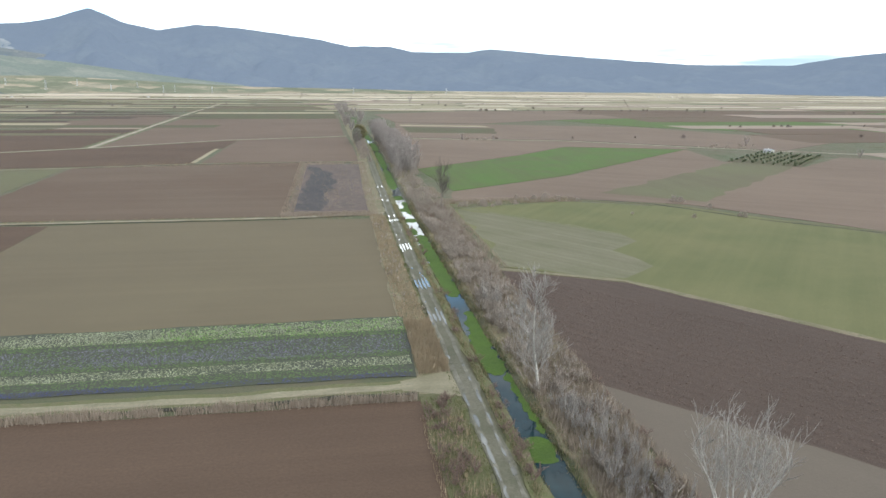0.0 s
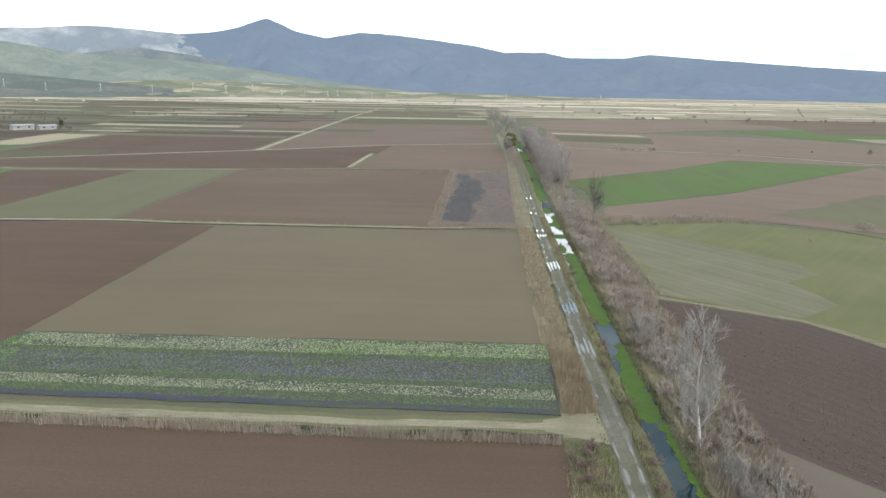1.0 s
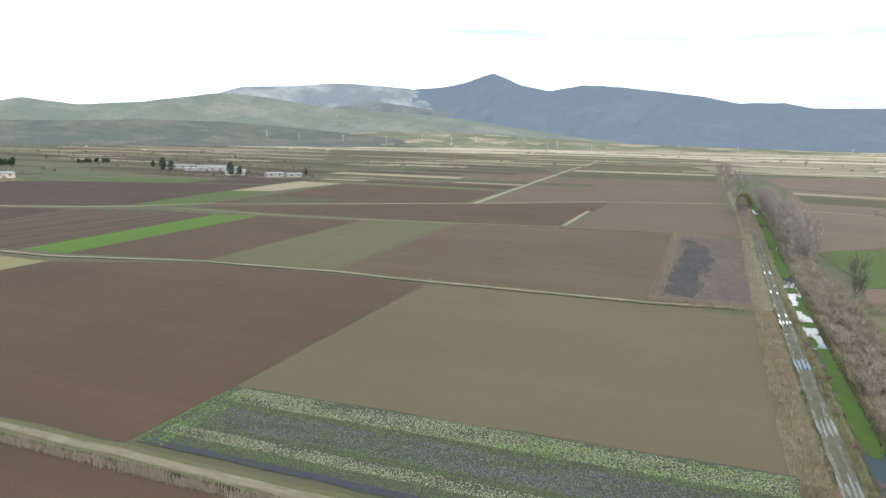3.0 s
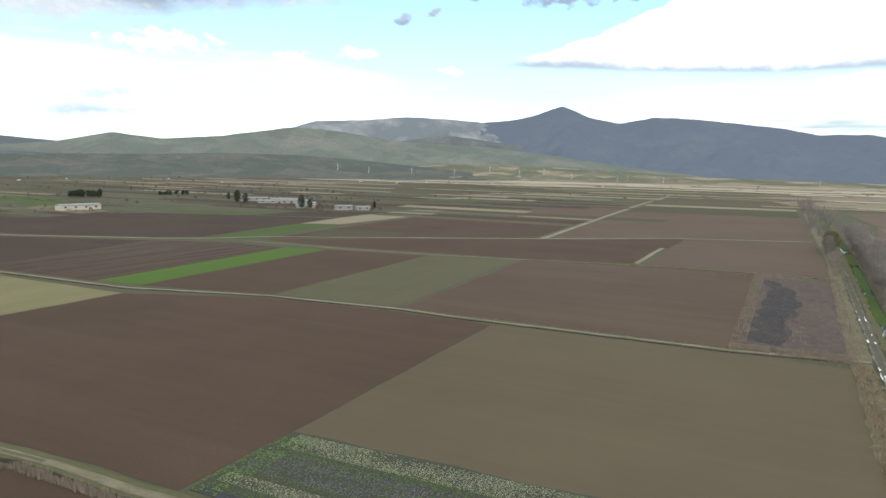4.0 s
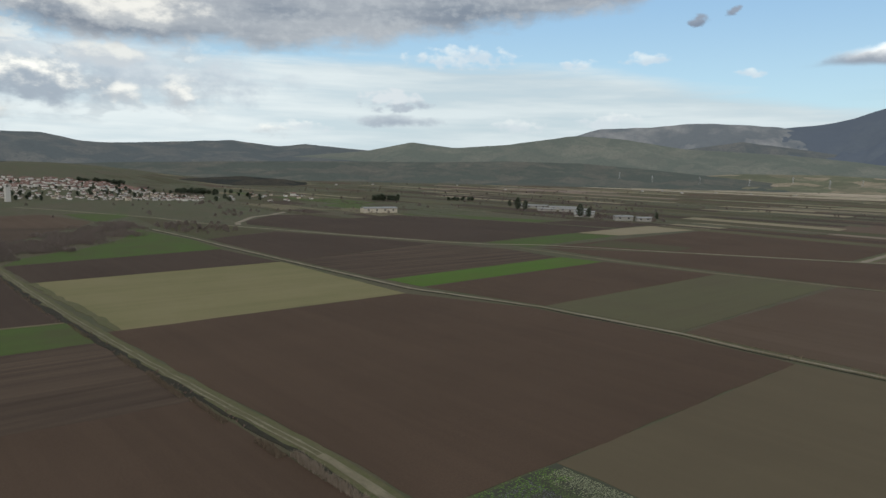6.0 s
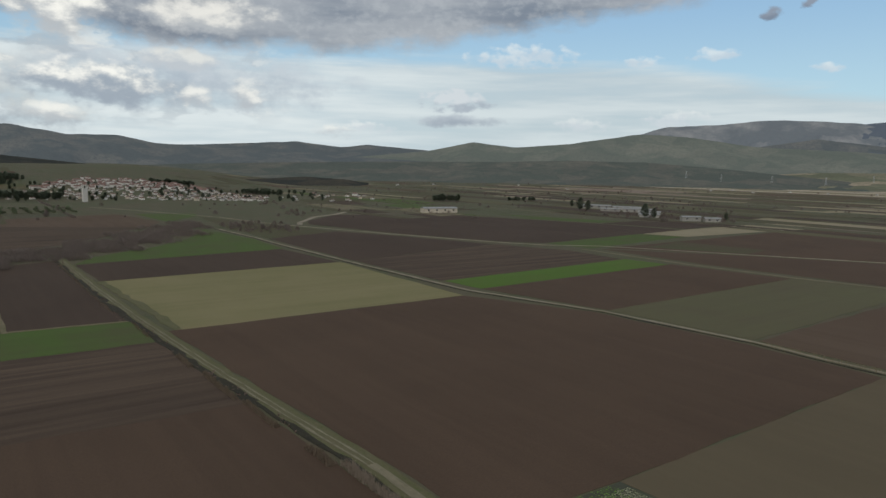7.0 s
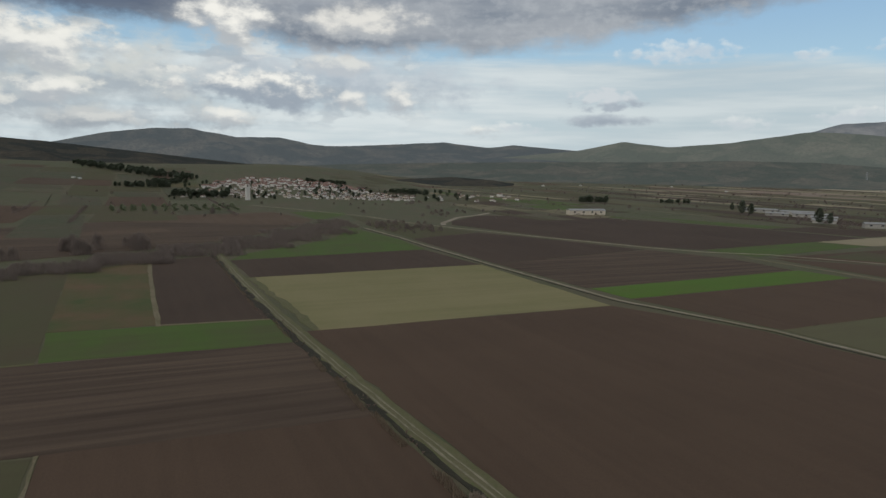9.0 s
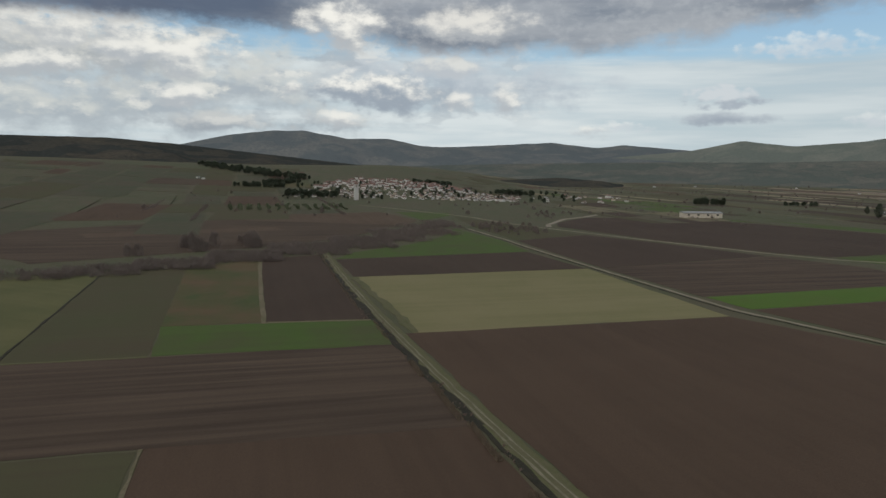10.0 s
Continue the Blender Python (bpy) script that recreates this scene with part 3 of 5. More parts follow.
# ---- far patchwork ----
def far_fields(name, label, x0, x1, y0, y1, long_x, deep_y, palette, seed, gap=3.0):
    """Distant strips of farmland: one mesh, each strip a slab of its own."""
    r = random.Random(seed)
    verts, faces, kinds = [], [], []
    y = y0
    while y < y1:
        d = deep_y * r.uniform(0.5, 1.5)
        x = x0 + r.uniform(-80, 0)
        while x < x1:
            wdt = long_x * r.uniform(0.4, 1.7)
            if r.random() < 0.95:
                cut = r.uniform(-12, 12)
                quad = [(x, y), (x + wdt - gap, y + cut), (x + wdt - gap + cut, y + d - gap), (x + cut, y + d - gap - cut)]
                b, hh = len(verts), r.uniform(0.0, 0.09)
                verts += [(px, py, rise(px, py) + 0.07 + hh) for px, py in quad] + [(px, py, rise(px, py) - 0.3) for px, py in quad]
                faces += [(b, b + 1, b + 2, b + 3)] + [(b + i, b + 4 + i, b + 4 + (i + 1) % 4, b + (i + 1) % 4) for i in range(4)]
                kinds += [r.choices(range(len(palette)), [w for _, w in palette])[0]] * 5
            x += wdt
        y += d
    ob = mesh_object(name, verts, faces, MAT[palette[0][0]])
    for mat, _ in palette[1:]:
        ob.data.materials.append(MAT[mat])
    ob.data.polygons.foreach_set("material_index", kinds)
    return tagged(ob, label, "fields", kind="stuff")


far_fields("far_fields", "distant strips of brown, green and tan farmland", -1150, -345, 620, 1150, 150, 30, [("dark", 5), ("dull", 3), ("ground", 4), ("tan", 2), ("sprout", 3)], 3)
far_fields("far_fields", "distant strips of brown, green and tan farmland", -1500, 20, 1080, 1750, 200, 38, [("brown_x", 5), ("far_brown", 4), ("far_green", 4), ("sprout", 4), ("tan", 1), ("dull", 3)], 4)
far_fields("far_fields", "distant strips of tan stubble and pasture", -1900, 1900, 1760, 3300, 420, 60, [("marsh", 7), ("tan", 3), ("far_green", 3), ("far_brown", 2)], 5)
far_fields("far_fields", "distant strips of brown and tan farmland", 60, 1500, 1160, 1750, 260, 40, [("far_brown", 4), ("tan", 1), ("marsh", 2), ("far_green", 5)], 6)
far_fields("far_fields", "small plots between village and sheds", -1250, -660, 390, 620, 90, 30, [("dull", 4), ("ground", 5), ("dark", 2), ("green", 1), ("verge", 2)], 8)
far_fields("far_fields", "sloping fields south of the village", -1600, -690, -420, 100, 130, 55, [("slope", 7), ("dull", 4), ("brown", 3), ("streaky", 2), ("weedy", 1), ("ground", 2)], 9)
far_fields("far_fields", "distant plots before the western hills", -2100, -1260, 430, 1150, 130, 45, [("dull", 4), ("ground", 5), ("brown_x", 2), ("verge", 2)], 10)
far_fields("far_fields", "brown and green fields in the east", 420, 1500, 100, 1150, 190, 70, [("brown_x", 5), ("sprout", 3), ("green", 2), ("far_brown", 2)], 11)

# ---- tracks, roads and verges ----
ribbon("verge", "bank", "weedy strip along the canal road", [(17.4, -120), (17.4, 91)], 6.2, 0.085, wob=1.2, category="verge")
ribbon("verge", "verge", "dry grass strip along the canal road", [(17.4, 90), (17.4, 230), (18.6, 330), (21.0, 500), (19, 620), (16, 900), (15, 1140)], 6.0, 0.08, wob=1.2, category="verge")
ribbon("verge", "verge_green", "green grass between road and canal", [(25.0, -120), (25.0, 230), (26.2, 330), (28.4, 500), (27, 620)], 2.2, 0.09, wob=1.0, category="verge")
CANAL_ROAD = [(22.2, -120), (22.2, 230), (23.2, 330), (25.6, 500), (24, 660), (20, 900), (15, 1140)]
ribbon("road", "gravel", "muddy gravel road beside the canal", CANAL_ROAD, 3.3, 0.14, wob=0.9, category="road")
for off in (-1.05, 0.95):
    ribbon("wheel_rut", "mud", "pale muddy wheel rut in the road", [(x + off, y) for x, y in CANAL_ROAD[:4]], 0.55, 0.155 + 0.003 * off, wob=0.6, category="rut")
ribbon("verge", "verge", "rough grass east of the canal", [(36.5, -120), (36.5, 230), (38, 330), (41, 500), (40, 620)], 10.0, 0.06, wob=1.5, category="verge")
WEST = [(20.5, 95.5), (14, 94.2), (-15, 93.2), (-46, 93.3), (-80, 93.6), (-115, 93.6), (-157, 90.4), (-192, 88.4), (-247, 85.8), (-326, 83.7), (-424, 83.0)]
ribbon("verge", "verge_green", "green grass edge of the farm track", [(x, y + 0.1) for x, y in WEST], 4.9, 0.07, wob=0.8, category="verge")
ribbon("ditch", "ditch", "dark wet ditch beside the farm track", [(x, y - 2.5) for x, y in WEST[1:7]], 1.1, 0.085, wob=0.9, category="ditch")
ribbon("ditch", "ditch", "dark overgrown ditch beside the grassy track", [(x, y - 2.7) for x, y in WEST[6:]], 2.4, 0.095, wob=1.6, category="ditch")
field("track_mouth", "sandy", "sandy junction of track and road", (12, 92.6), (20.8, 89.5), (20.8, 102), (17.5, 98.2), (12, 96.0), z=0.117, category="track")
ribbon("track", "sandy", "pale sandy part of the farm track", WEST[:6], 2.2, 0.12, wob=0.6)
ribbon("track", "khaki_grass", "grassy farm track with short khaki grass", WEST[5:], 2.4, 0.11, wob=0.4)
for off in (-0.7, 0.65):
    ribbon("wheel_rut", "rut", "thin pale wheel rut in the grassy track", [(x, y + off) for x, y in WEST[1:]], 0.36, 0.14 + 0.002 * off, wob=0.45, category="rut")
MID = [(20, 241), (-14, 235), (-62, 234.5), (-104, 234), (-127, 235.3), (-183, 230.5), (-242, 214), (-331, 211.5), (-431, 210), (-480, 211), (-556, 208)]
ribbon("verge", "bank", "rough grass beside the field track", MID, 4.0, 0.06, wob=1.2, category="verge")
# No ditch here: a flat dark strip paints the shadow beside the track.
ribbon("ditch", "ditch", "dark strip of painted shadow beside the field track", [(x, y - 2.3) for x, y in MID], 0.9, 0.10, wob=0.8, category="ditch")
ribbon("track", "track", "pale field track between the fields", MID, 1.5, 0.11, wob=0.7)
LOW = [(18, 404), (-17, 405), (-75, 399.5), (-130, 387.5), (-190, 376), (-241, 371), (-325, 371)]
ribbon("verge", "verge", "dry grass along the low track", LOW, 3.6, 0.06, wob=1.0, category="verge")
# Narrow flat dark strip along the south side of the low track.
ribbon("ditch", "ditch", "narrow dark strip along the low track", [(x, y - 1.6) for x, y in LOW[:4]], 0.9, 0.09, wob=0.8, category="ditch")
ROAD2 = [(14, 598), (-80, 562), (-161, 501), (-278, 428), (-330, 396), (-352, 366), (-379, 348), (-459, 312), (-549, 276), (-603, 258), (-667, 247), (-787, 200), (-860, 165)]
ribbon("verge", "verge_green", "grass edge of the farm road", ROAD2, 4.8, 0.06, wob=1.0, category="verge")
ribbon("track", "track", "pale gravel farm road", ROAD2, 2.3, 0.12, wob=0.4)
ribbon("track", "track", "pale lane to the sheds", [(-565, 282), (-585, 290), (-602, 303), (-640, 330), (-664, 364), (-700, 400)], 5.0, 0.125, wob=0.4)
NORTH = [(-161, 501), (-175, 720), (-195, 1060), (-209, 1406)]
ribbon("verge", "verge_green", "grass along the north track", NORTH, 9.0, 0.065, wob=1.5, category="verge")
ribbon("track", "track", "pale track running north", NORTH, 4.2, 0.118, wob=0.6)
ribbon("track", "tan", "short pale strip between brown fields", [(-76.2, 405), (-76.0, 490.5)], 2.8, 0.13, wob=0.4)
EAST = [(48, 578), (112, 561), (188, 542), (267, 480), (320, 445), (368, 413), (460, 350)]
ribbon("track", "track", "pale gravel road through the eastern fields", EAST, 3.2, 0.12, wob=0.4)
HEDGE = [(44, 252), (72, 260), (98, 265), (126, 250), (150, 215), (178, 188), (260, 95)]
ribbon("verge", "bank", "rough dry hedge line", HEDGE, 8.5, 0.08, wob=2.2, category="verge")
ribbon("ditch", "ditch", "dark ditch under the hedge", [(x, y - 1.0) for x, y in HEDGE[1:]], 1.1, 0.10, wob=1.0, category="ditch")
ribbon("verge", "verge", "dry grass edge of the ploughed field", [(42, 161), (71, 146), (102, 102), (151, 41)], 2.2, 0.10, wob=0.6, category="verge")
ribbon("verge", "verge_green", "green strip along the hedge", [(48, 250), (75, 217), (91, 196)], 2.5, 0.09, wob=1.0, category="verge")
ribbon("track", "verge", "pale grass path between two plots", [(-404, 47.8), (-330, 47.4), (-254, 48.0)], 1.8, 0.10, wob=0.6)
ribbon("verge", "verge", "pale grass edge of the green strip", [(-255.6, 49), (-253, 82)], 1.6, 0.10, wob=0.5, category="verge")
ribbon("ditch", "ditch", "dark hedge line between two meadows", [(-362, -20.3), (-222, -17.6)], 0.9, 0.10, wob=0.6, category="ditch")
ribbon("verge", "verge_green", "thin grass line at the field end", [(-222, -90), (-221.6, 18)], 1.2, 0.10, wob=0.6, category="verge")
ribbon("verge", "verge_green", "green margin of the pale field beside the track", [(-233, 92.6), (-262, 91.8), (-300, 90.0), (-339, 88.4)], 3.0, 0.10, wob=1.8, category="verge")
ribbon("verge", "verge", "thin dry line beside the green crop", [(-159.3, 25.6), (-91, 25)], 0.8, 0.10, wob=0.5, category="verge")


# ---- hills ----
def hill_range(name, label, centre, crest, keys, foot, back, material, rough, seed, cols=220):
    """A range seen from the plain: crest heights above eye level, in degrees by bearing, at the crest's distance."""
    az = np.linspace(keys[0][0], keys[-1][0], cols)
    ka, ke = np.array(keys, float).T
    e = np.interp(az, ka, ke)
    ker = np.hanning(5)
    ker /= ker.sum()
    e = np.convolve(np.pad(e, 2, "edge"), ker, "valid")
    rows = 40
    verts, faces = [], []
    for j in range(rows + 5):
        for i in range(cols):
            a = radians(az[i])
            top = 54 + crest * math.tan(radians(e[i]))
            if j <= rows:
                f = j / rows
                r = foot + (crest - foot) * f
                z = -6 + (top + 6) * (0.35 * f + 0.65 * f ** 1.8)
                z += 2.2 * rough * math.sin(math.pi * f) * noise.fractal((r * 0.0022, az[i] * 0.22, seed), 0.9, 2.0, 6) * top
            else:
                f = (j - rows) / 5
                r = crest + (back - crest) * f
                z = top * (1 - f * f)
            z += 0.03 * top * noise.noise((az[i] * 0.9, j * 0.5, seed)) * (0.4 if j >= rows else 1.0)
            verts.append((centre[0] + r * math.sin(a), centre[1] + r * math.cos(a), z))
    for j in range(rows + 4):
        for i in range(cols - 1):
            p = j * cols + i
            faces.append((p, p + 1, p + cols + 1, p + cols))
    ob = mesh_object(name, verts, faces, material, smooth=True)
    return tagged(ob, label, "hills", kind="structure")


# Glow paints haze onto each range, nearer foothills included; west_hill has none.
far_hill = hill_mat("far mountain forest in painted haze", (0.042, 0.048, 0.054), (0.052, 0.058, 0.060), 0.150, 0.003, (0.335, 0.410, 0.550), 0.35)
# Pale open colour and glow also paint sunlit patches onto this shoulder.
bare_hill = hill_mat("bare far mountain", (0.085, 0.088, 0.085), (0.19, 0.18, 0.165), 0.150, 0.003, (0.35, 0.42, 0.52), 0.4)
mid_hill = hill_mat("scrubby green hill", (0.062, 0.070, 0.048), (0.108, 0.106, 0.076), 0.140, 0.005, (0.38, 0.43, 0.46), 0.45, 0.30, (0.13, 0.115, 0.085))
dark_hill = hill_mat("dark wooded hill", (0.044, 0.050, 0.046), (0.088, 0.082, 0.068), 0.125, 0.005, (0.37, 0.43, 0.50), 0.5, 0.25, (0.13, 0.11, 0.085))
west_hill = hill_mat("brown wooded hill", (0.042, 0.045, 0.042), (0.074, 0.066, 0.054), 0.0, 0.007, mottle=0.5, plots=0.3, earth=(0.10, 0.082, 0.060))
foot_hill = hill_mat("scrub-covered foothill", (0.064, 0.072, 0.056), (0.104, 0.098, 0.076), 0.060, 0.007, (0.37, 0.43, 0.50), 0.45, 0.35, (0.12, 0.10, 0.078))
# The pale colours of this foothill paint in the sun falling on it.
sunny_hill = hill_mat("grassy foothill in painted sunlight", (0.120, 0.125, 0.082), (0.220, 0.190, 0.140), 0.035, 0.006, (0.40, 0.43, 0.44), 0.5, 0.6, (0.33, 0.26, 0.19))
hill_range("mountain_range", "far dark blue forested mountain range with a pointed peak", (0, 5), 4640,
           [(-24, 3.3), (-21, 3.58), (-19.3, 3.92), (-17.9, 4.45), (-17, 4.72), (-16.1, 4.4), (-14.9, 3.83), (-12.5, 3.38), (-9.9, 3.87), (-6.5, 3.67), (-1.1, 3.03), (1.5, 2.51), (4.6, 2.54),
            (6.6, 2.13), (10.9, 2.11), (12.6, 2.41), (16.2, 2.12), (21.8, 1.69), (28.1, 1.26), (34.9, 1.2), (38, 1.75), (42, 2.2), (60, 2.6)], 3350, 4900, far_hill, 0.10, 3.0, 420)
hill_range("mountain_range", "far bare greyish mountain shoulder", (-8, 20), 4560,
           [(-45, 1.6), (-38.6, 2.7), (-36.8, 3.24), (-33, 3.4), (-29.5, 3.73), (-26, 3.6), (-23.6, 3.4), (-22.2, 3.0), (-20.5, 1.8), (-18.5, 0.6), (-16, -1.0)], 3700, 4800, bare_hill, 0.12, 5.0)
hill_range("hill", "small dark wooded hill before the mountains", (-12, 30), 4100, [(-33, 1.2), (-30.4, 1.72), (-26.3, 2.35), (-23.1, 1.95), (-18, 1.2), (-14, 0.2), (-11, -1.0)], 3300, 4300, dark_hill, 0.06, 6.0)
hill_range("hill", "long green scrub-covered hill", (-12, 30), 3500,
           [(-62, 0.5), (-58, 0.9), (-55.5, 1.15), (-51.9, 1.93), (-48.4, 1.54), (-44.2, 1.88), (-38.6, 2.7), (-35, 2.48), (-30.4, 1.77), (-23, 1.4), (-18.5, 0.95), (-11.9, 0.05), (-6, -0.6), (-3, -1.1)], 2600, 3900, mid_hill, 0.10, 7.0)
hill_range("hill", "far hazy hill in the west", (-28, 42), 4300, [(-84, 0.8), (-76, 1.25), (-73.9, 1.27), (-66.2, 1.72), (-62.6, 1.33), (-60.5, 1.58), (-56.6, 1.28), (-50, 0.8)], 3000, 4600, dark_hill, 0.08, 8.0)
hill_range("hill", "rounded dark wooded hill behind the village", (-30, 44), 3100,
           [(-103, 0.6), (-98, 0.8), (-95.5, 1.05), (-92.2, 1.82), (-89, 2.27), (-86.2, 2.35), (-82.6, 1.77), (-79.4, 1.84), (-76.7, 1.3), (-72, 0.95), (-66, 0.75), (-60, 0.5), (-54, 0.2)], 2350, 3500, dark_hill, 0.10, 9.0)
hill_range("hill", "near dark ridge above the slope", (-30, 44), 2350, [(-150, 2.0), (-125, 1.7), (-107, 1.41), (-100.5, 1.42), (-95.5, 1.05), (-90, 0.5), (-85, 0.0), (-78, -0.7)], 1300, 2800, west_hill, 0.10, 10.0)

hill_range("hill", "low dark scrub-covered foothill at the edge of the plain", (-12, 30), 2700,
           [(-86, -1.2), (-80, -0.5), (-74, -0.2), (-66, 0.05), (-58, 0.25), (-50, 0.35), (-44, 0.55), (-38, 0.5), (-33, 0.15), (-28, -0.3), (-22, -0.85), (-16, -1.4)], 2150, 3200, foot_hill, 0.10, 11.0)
hill_range("hill", "low grassy foothill with small plots and painted sunlight", (-8, 20), 2950,
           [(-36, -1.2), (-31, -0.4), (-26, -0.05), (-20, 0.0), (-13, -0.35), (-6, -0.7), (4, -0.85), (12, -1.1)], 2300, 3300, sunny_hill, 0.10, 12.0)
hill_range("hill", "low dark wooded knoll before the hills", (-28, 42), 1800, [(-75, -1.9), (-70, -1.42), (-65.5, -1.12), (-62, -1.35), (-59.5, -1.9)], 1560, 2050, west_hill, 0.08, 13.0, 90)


# ---- crop rows ----
def np_mesh(name, verts, faces, material, parent=None):
    """One mesh from arrays of corners and triangles."""
    me = bpy.data.meshes.new(name)
    verts, faces = np.asarray(verts, np.float32), np.asarray(faces, np.int32)
    me.vertices.add(len(verts))
    me.vertices.foreach_set("co", verts.ravel())
    me.loops.add(faces.size)
    me.loops.foreach_set("vertex_index", faces.ravel())
    me.polygons.add(len(faces))
    me.polygons.foreach_set("loop_start", np.arange(0, faces.size, 3, dtype=np.int32))
    me.polygons.foreach_set("loop_total", np.full(len(faces), 3, np.int32))
    me.update(calc_edges=True)
    me.validate()
    me.materials.append(material)
    ob = new(name, me)
    if parent:
        ob.parent = parent
    return ob


def scatter(base_v, base_f, places, turns, sizes):
    """Joined copies of one small shape: places (n, 3), turns (n,), sizes (n, 3)."""
    c, s = np.cos(turns)[:, None], np.sin(turns)[:, None]
    v = base_v[None] * sizes[:, None, :]
    x, y = v[..., 0] * c - v[..., 1] * s, v[..., 0] * s + v[..., 1] * c
    out = np.stack([x, y, v[..., 2]], -1) + places[:, None, :]
    f = base_f[None] + (np.arange(len(places)) * len(base_v))[:, None, None]
    return out.reshape(-1, 3), f.reshape(-1, 3)


def rosette():
    """A low leafy plant: a ring of leaves round a heart."""
    v, f = [(0, 0, 0.75)], []
    for k in range(6):
        a = k * math.pi / 3
        v += [(0.42 * math.cos(a), 0.42 * math.sin(a), 0.62), (math.cos(a + 0.5), math.sin(a + 0.5), 0.25)]
    for k in range(6):
        a, b, c = 1 + 2 * k, 2 + 2 * k, 1 + 2 * ((k + 1) % 6)
        f += [(0, a, c), (a, b, c)]
    return np.array(v, float), np.array(f)


def crop_strip(name, label, material, x0, x1, y0, y1, row, gap, size, height, density=1.0):
    v, f = rosette()
    ys = np.arange(y0, y1, row)
    xs = np.arange(x0, x1, gap)
    X, Y = np.meshgrid(xs, ys)
    patch = np.array([noise.noise((x * 0.09, y * 0.35, x0 + y0)) for x, y in zip(X.ravel(), Y.ravel())])
    keep = rng.random(X.size) < density * (0.85 + 0.9 * patch)
    X, Y = X.ravel()[keep] + rng.normal(0, 0.1, keep.sum()), Y.ravel()[keep] + rng.normal(0, 0.05, keep.sum())
    Y = 97.8 + (Y - 97.8) * (1 - 0.085 * np.clip((15 - X) / 101, 0, 1))
    n = len(X)
    s = size * rng.uniform(0.6, 1.3, n)
    V, F = scatter(v, f, np.stack([X, Y, np.full(n, 0.12)], -1), rng.uniform(0, 6.3, n), np.stack([s, s, s * height], -1))
    return tagged(np_mesh(name, V, F, material), label, "crop", kind="stuff")


crop_soil = field_mat("dark soil between crop rows", (0.058, 0.064, 0.040), (0.056, 0.054, 0.048), 0.0, 0.35, 0.06, 0.4, 0.6)
MAT["crop_soil"] = crop_soil
field("field", "crop_soil", "vegetable field in long striped rows", (-85.5, 97.8), (14.8, 97.8), (15.5, 127.2), (-86.2, 124.8))
leaf_pale = plant_mat("pale cabbage leaves", (0.290, 0.292, 0.195), (0.140, 0.165, 0.080))
leaf_purple = plant_mat("purple cabbage leaves", (0.155, 0.142, 0.185), (0.070, 0.074, 0.070))
leaf_green = plant_mat("green leaves", (0.075, 0.120, 0.034), (0.105, 0.135, 0.048))
leaf_indigo = plant_mat("dark indigo leaves", (0.040, 0.044, 0.100), (0.060, 0.062, 0.085))
leaf_bright = plant_mat("bright green leaves", (0.100, 0.180, 0.030), (0.115, 0.190, 0.046))
crop_strip("crop_rows", "thin rows of dark indigo leaves", leaf_indigo, -84, 14.0, 97.9, 99.6, 0.5, 0.4, 0.25, 0.9)
crop_strip("crop_rows", "rows of green leafy vegetables", leaf_green, -84, 14.3, 99.7, 102.8, 0.42, 0.36, 0.20, 0.9, 0.9)
crop_strip("crop_rows", "rows of pale cauliflower leaves", leaf_pale, -84, 14.6, 102.8, 106.4, 0.42, 0.30, 0.19, 0.9, 0.95)
crop_strip("crop_rows", "rows of green leaves before the purple ones", leaf_green, -84, 14.8, 106.8, 109.0, 0.42, 0.36, 0.20, 0.9, 0.85)
crop_strip("crop_rows", "broad band of purple cabbage rows", leaf_purple, -84, 15.0, 108.4, 117.0, 0.42, 0.32, 0.185, 0.9, 0.72)
crop_strip("crop_rows", "green leaves scattered between purple cabbages", leaf_green, -84, 15.0, 109.2, 118.2, 0.6, 0.55, 0.25, 0.9, 0.55)
crop_strip("crop_rows", "rows of pale whitish cauliflower leaves", leaf_pale, -84, 15.2, 119.6, 126.4, 0.42, 0.30, 0.195, 0.9, 0.95)
crop_strip("crop_rows", "rows of green leaves below the pale ones", leaf_green, -84, 15.2, 117.4, 121.0, 0.42, 0.36, 0.20, 0.9, 0.7)
crop_strip("crop_rows", "bright green end of the vegetable field", leaf_bright, -30, 15.3, 119.0, 126.8, 0.6, 0.5, 0.26, 0.8, 0.55)
crop_strip("crop_rows", "bright green corner of the vegetable field", leaf_bright, -86, -80, 98, 124.6, 0.6, 0.5, 0.26, 0.8, 0.7)


# ---- clods on the coarse ploughed field ----
def clods():
    v = np.array([(1, 0, 0), (-1, 0, 0), (0, 1, 0), (0, -1, 0), (0, 0, 1), (0, 0, -0.6)], float)
    f = np.array([(0, 2, 4), (2, 1, 4), (1, 3, 4), (3, 0, 4), (2, 0, 5), (1, 2, 5), (3, 1, 5), (0, 3, 5)])
    n = 16000
    u, w = rng.random(n), rng.random(n)
    low = np.stack([42 + 89 * u, 92 - 99 * u], -1)
    high = np.stack([43.5 + 107 * u, 159 - 118 * u], -1)
    p = low + (high - low) * (0.03 + 0.94 * w[:, None])
    s = rng.uniform(0.06, 0.19, n) * np.where(rng.random(n) < 0.1, 1.6, 1.0)
    V, F = scatter(v, f, np.stack([p[:, 0], p[:, 1], np.full(n, 0.12)], -1), rng.uniform(0, 6.3, n), np.stack([s, s * rng.uniform(0.5, 1, n), s * rng.uniform(0.4, 0.8, n)], -1))
    m = plant_mat("turned clods", (0.135, 0.100, 0.080), (0.075, 0.052, 0.043), 0.95)
    tagged(np_mesh("soil_clods", V, F, m), "turned clods of dark soil in furrows", "clods", kind="stuff")


clods()

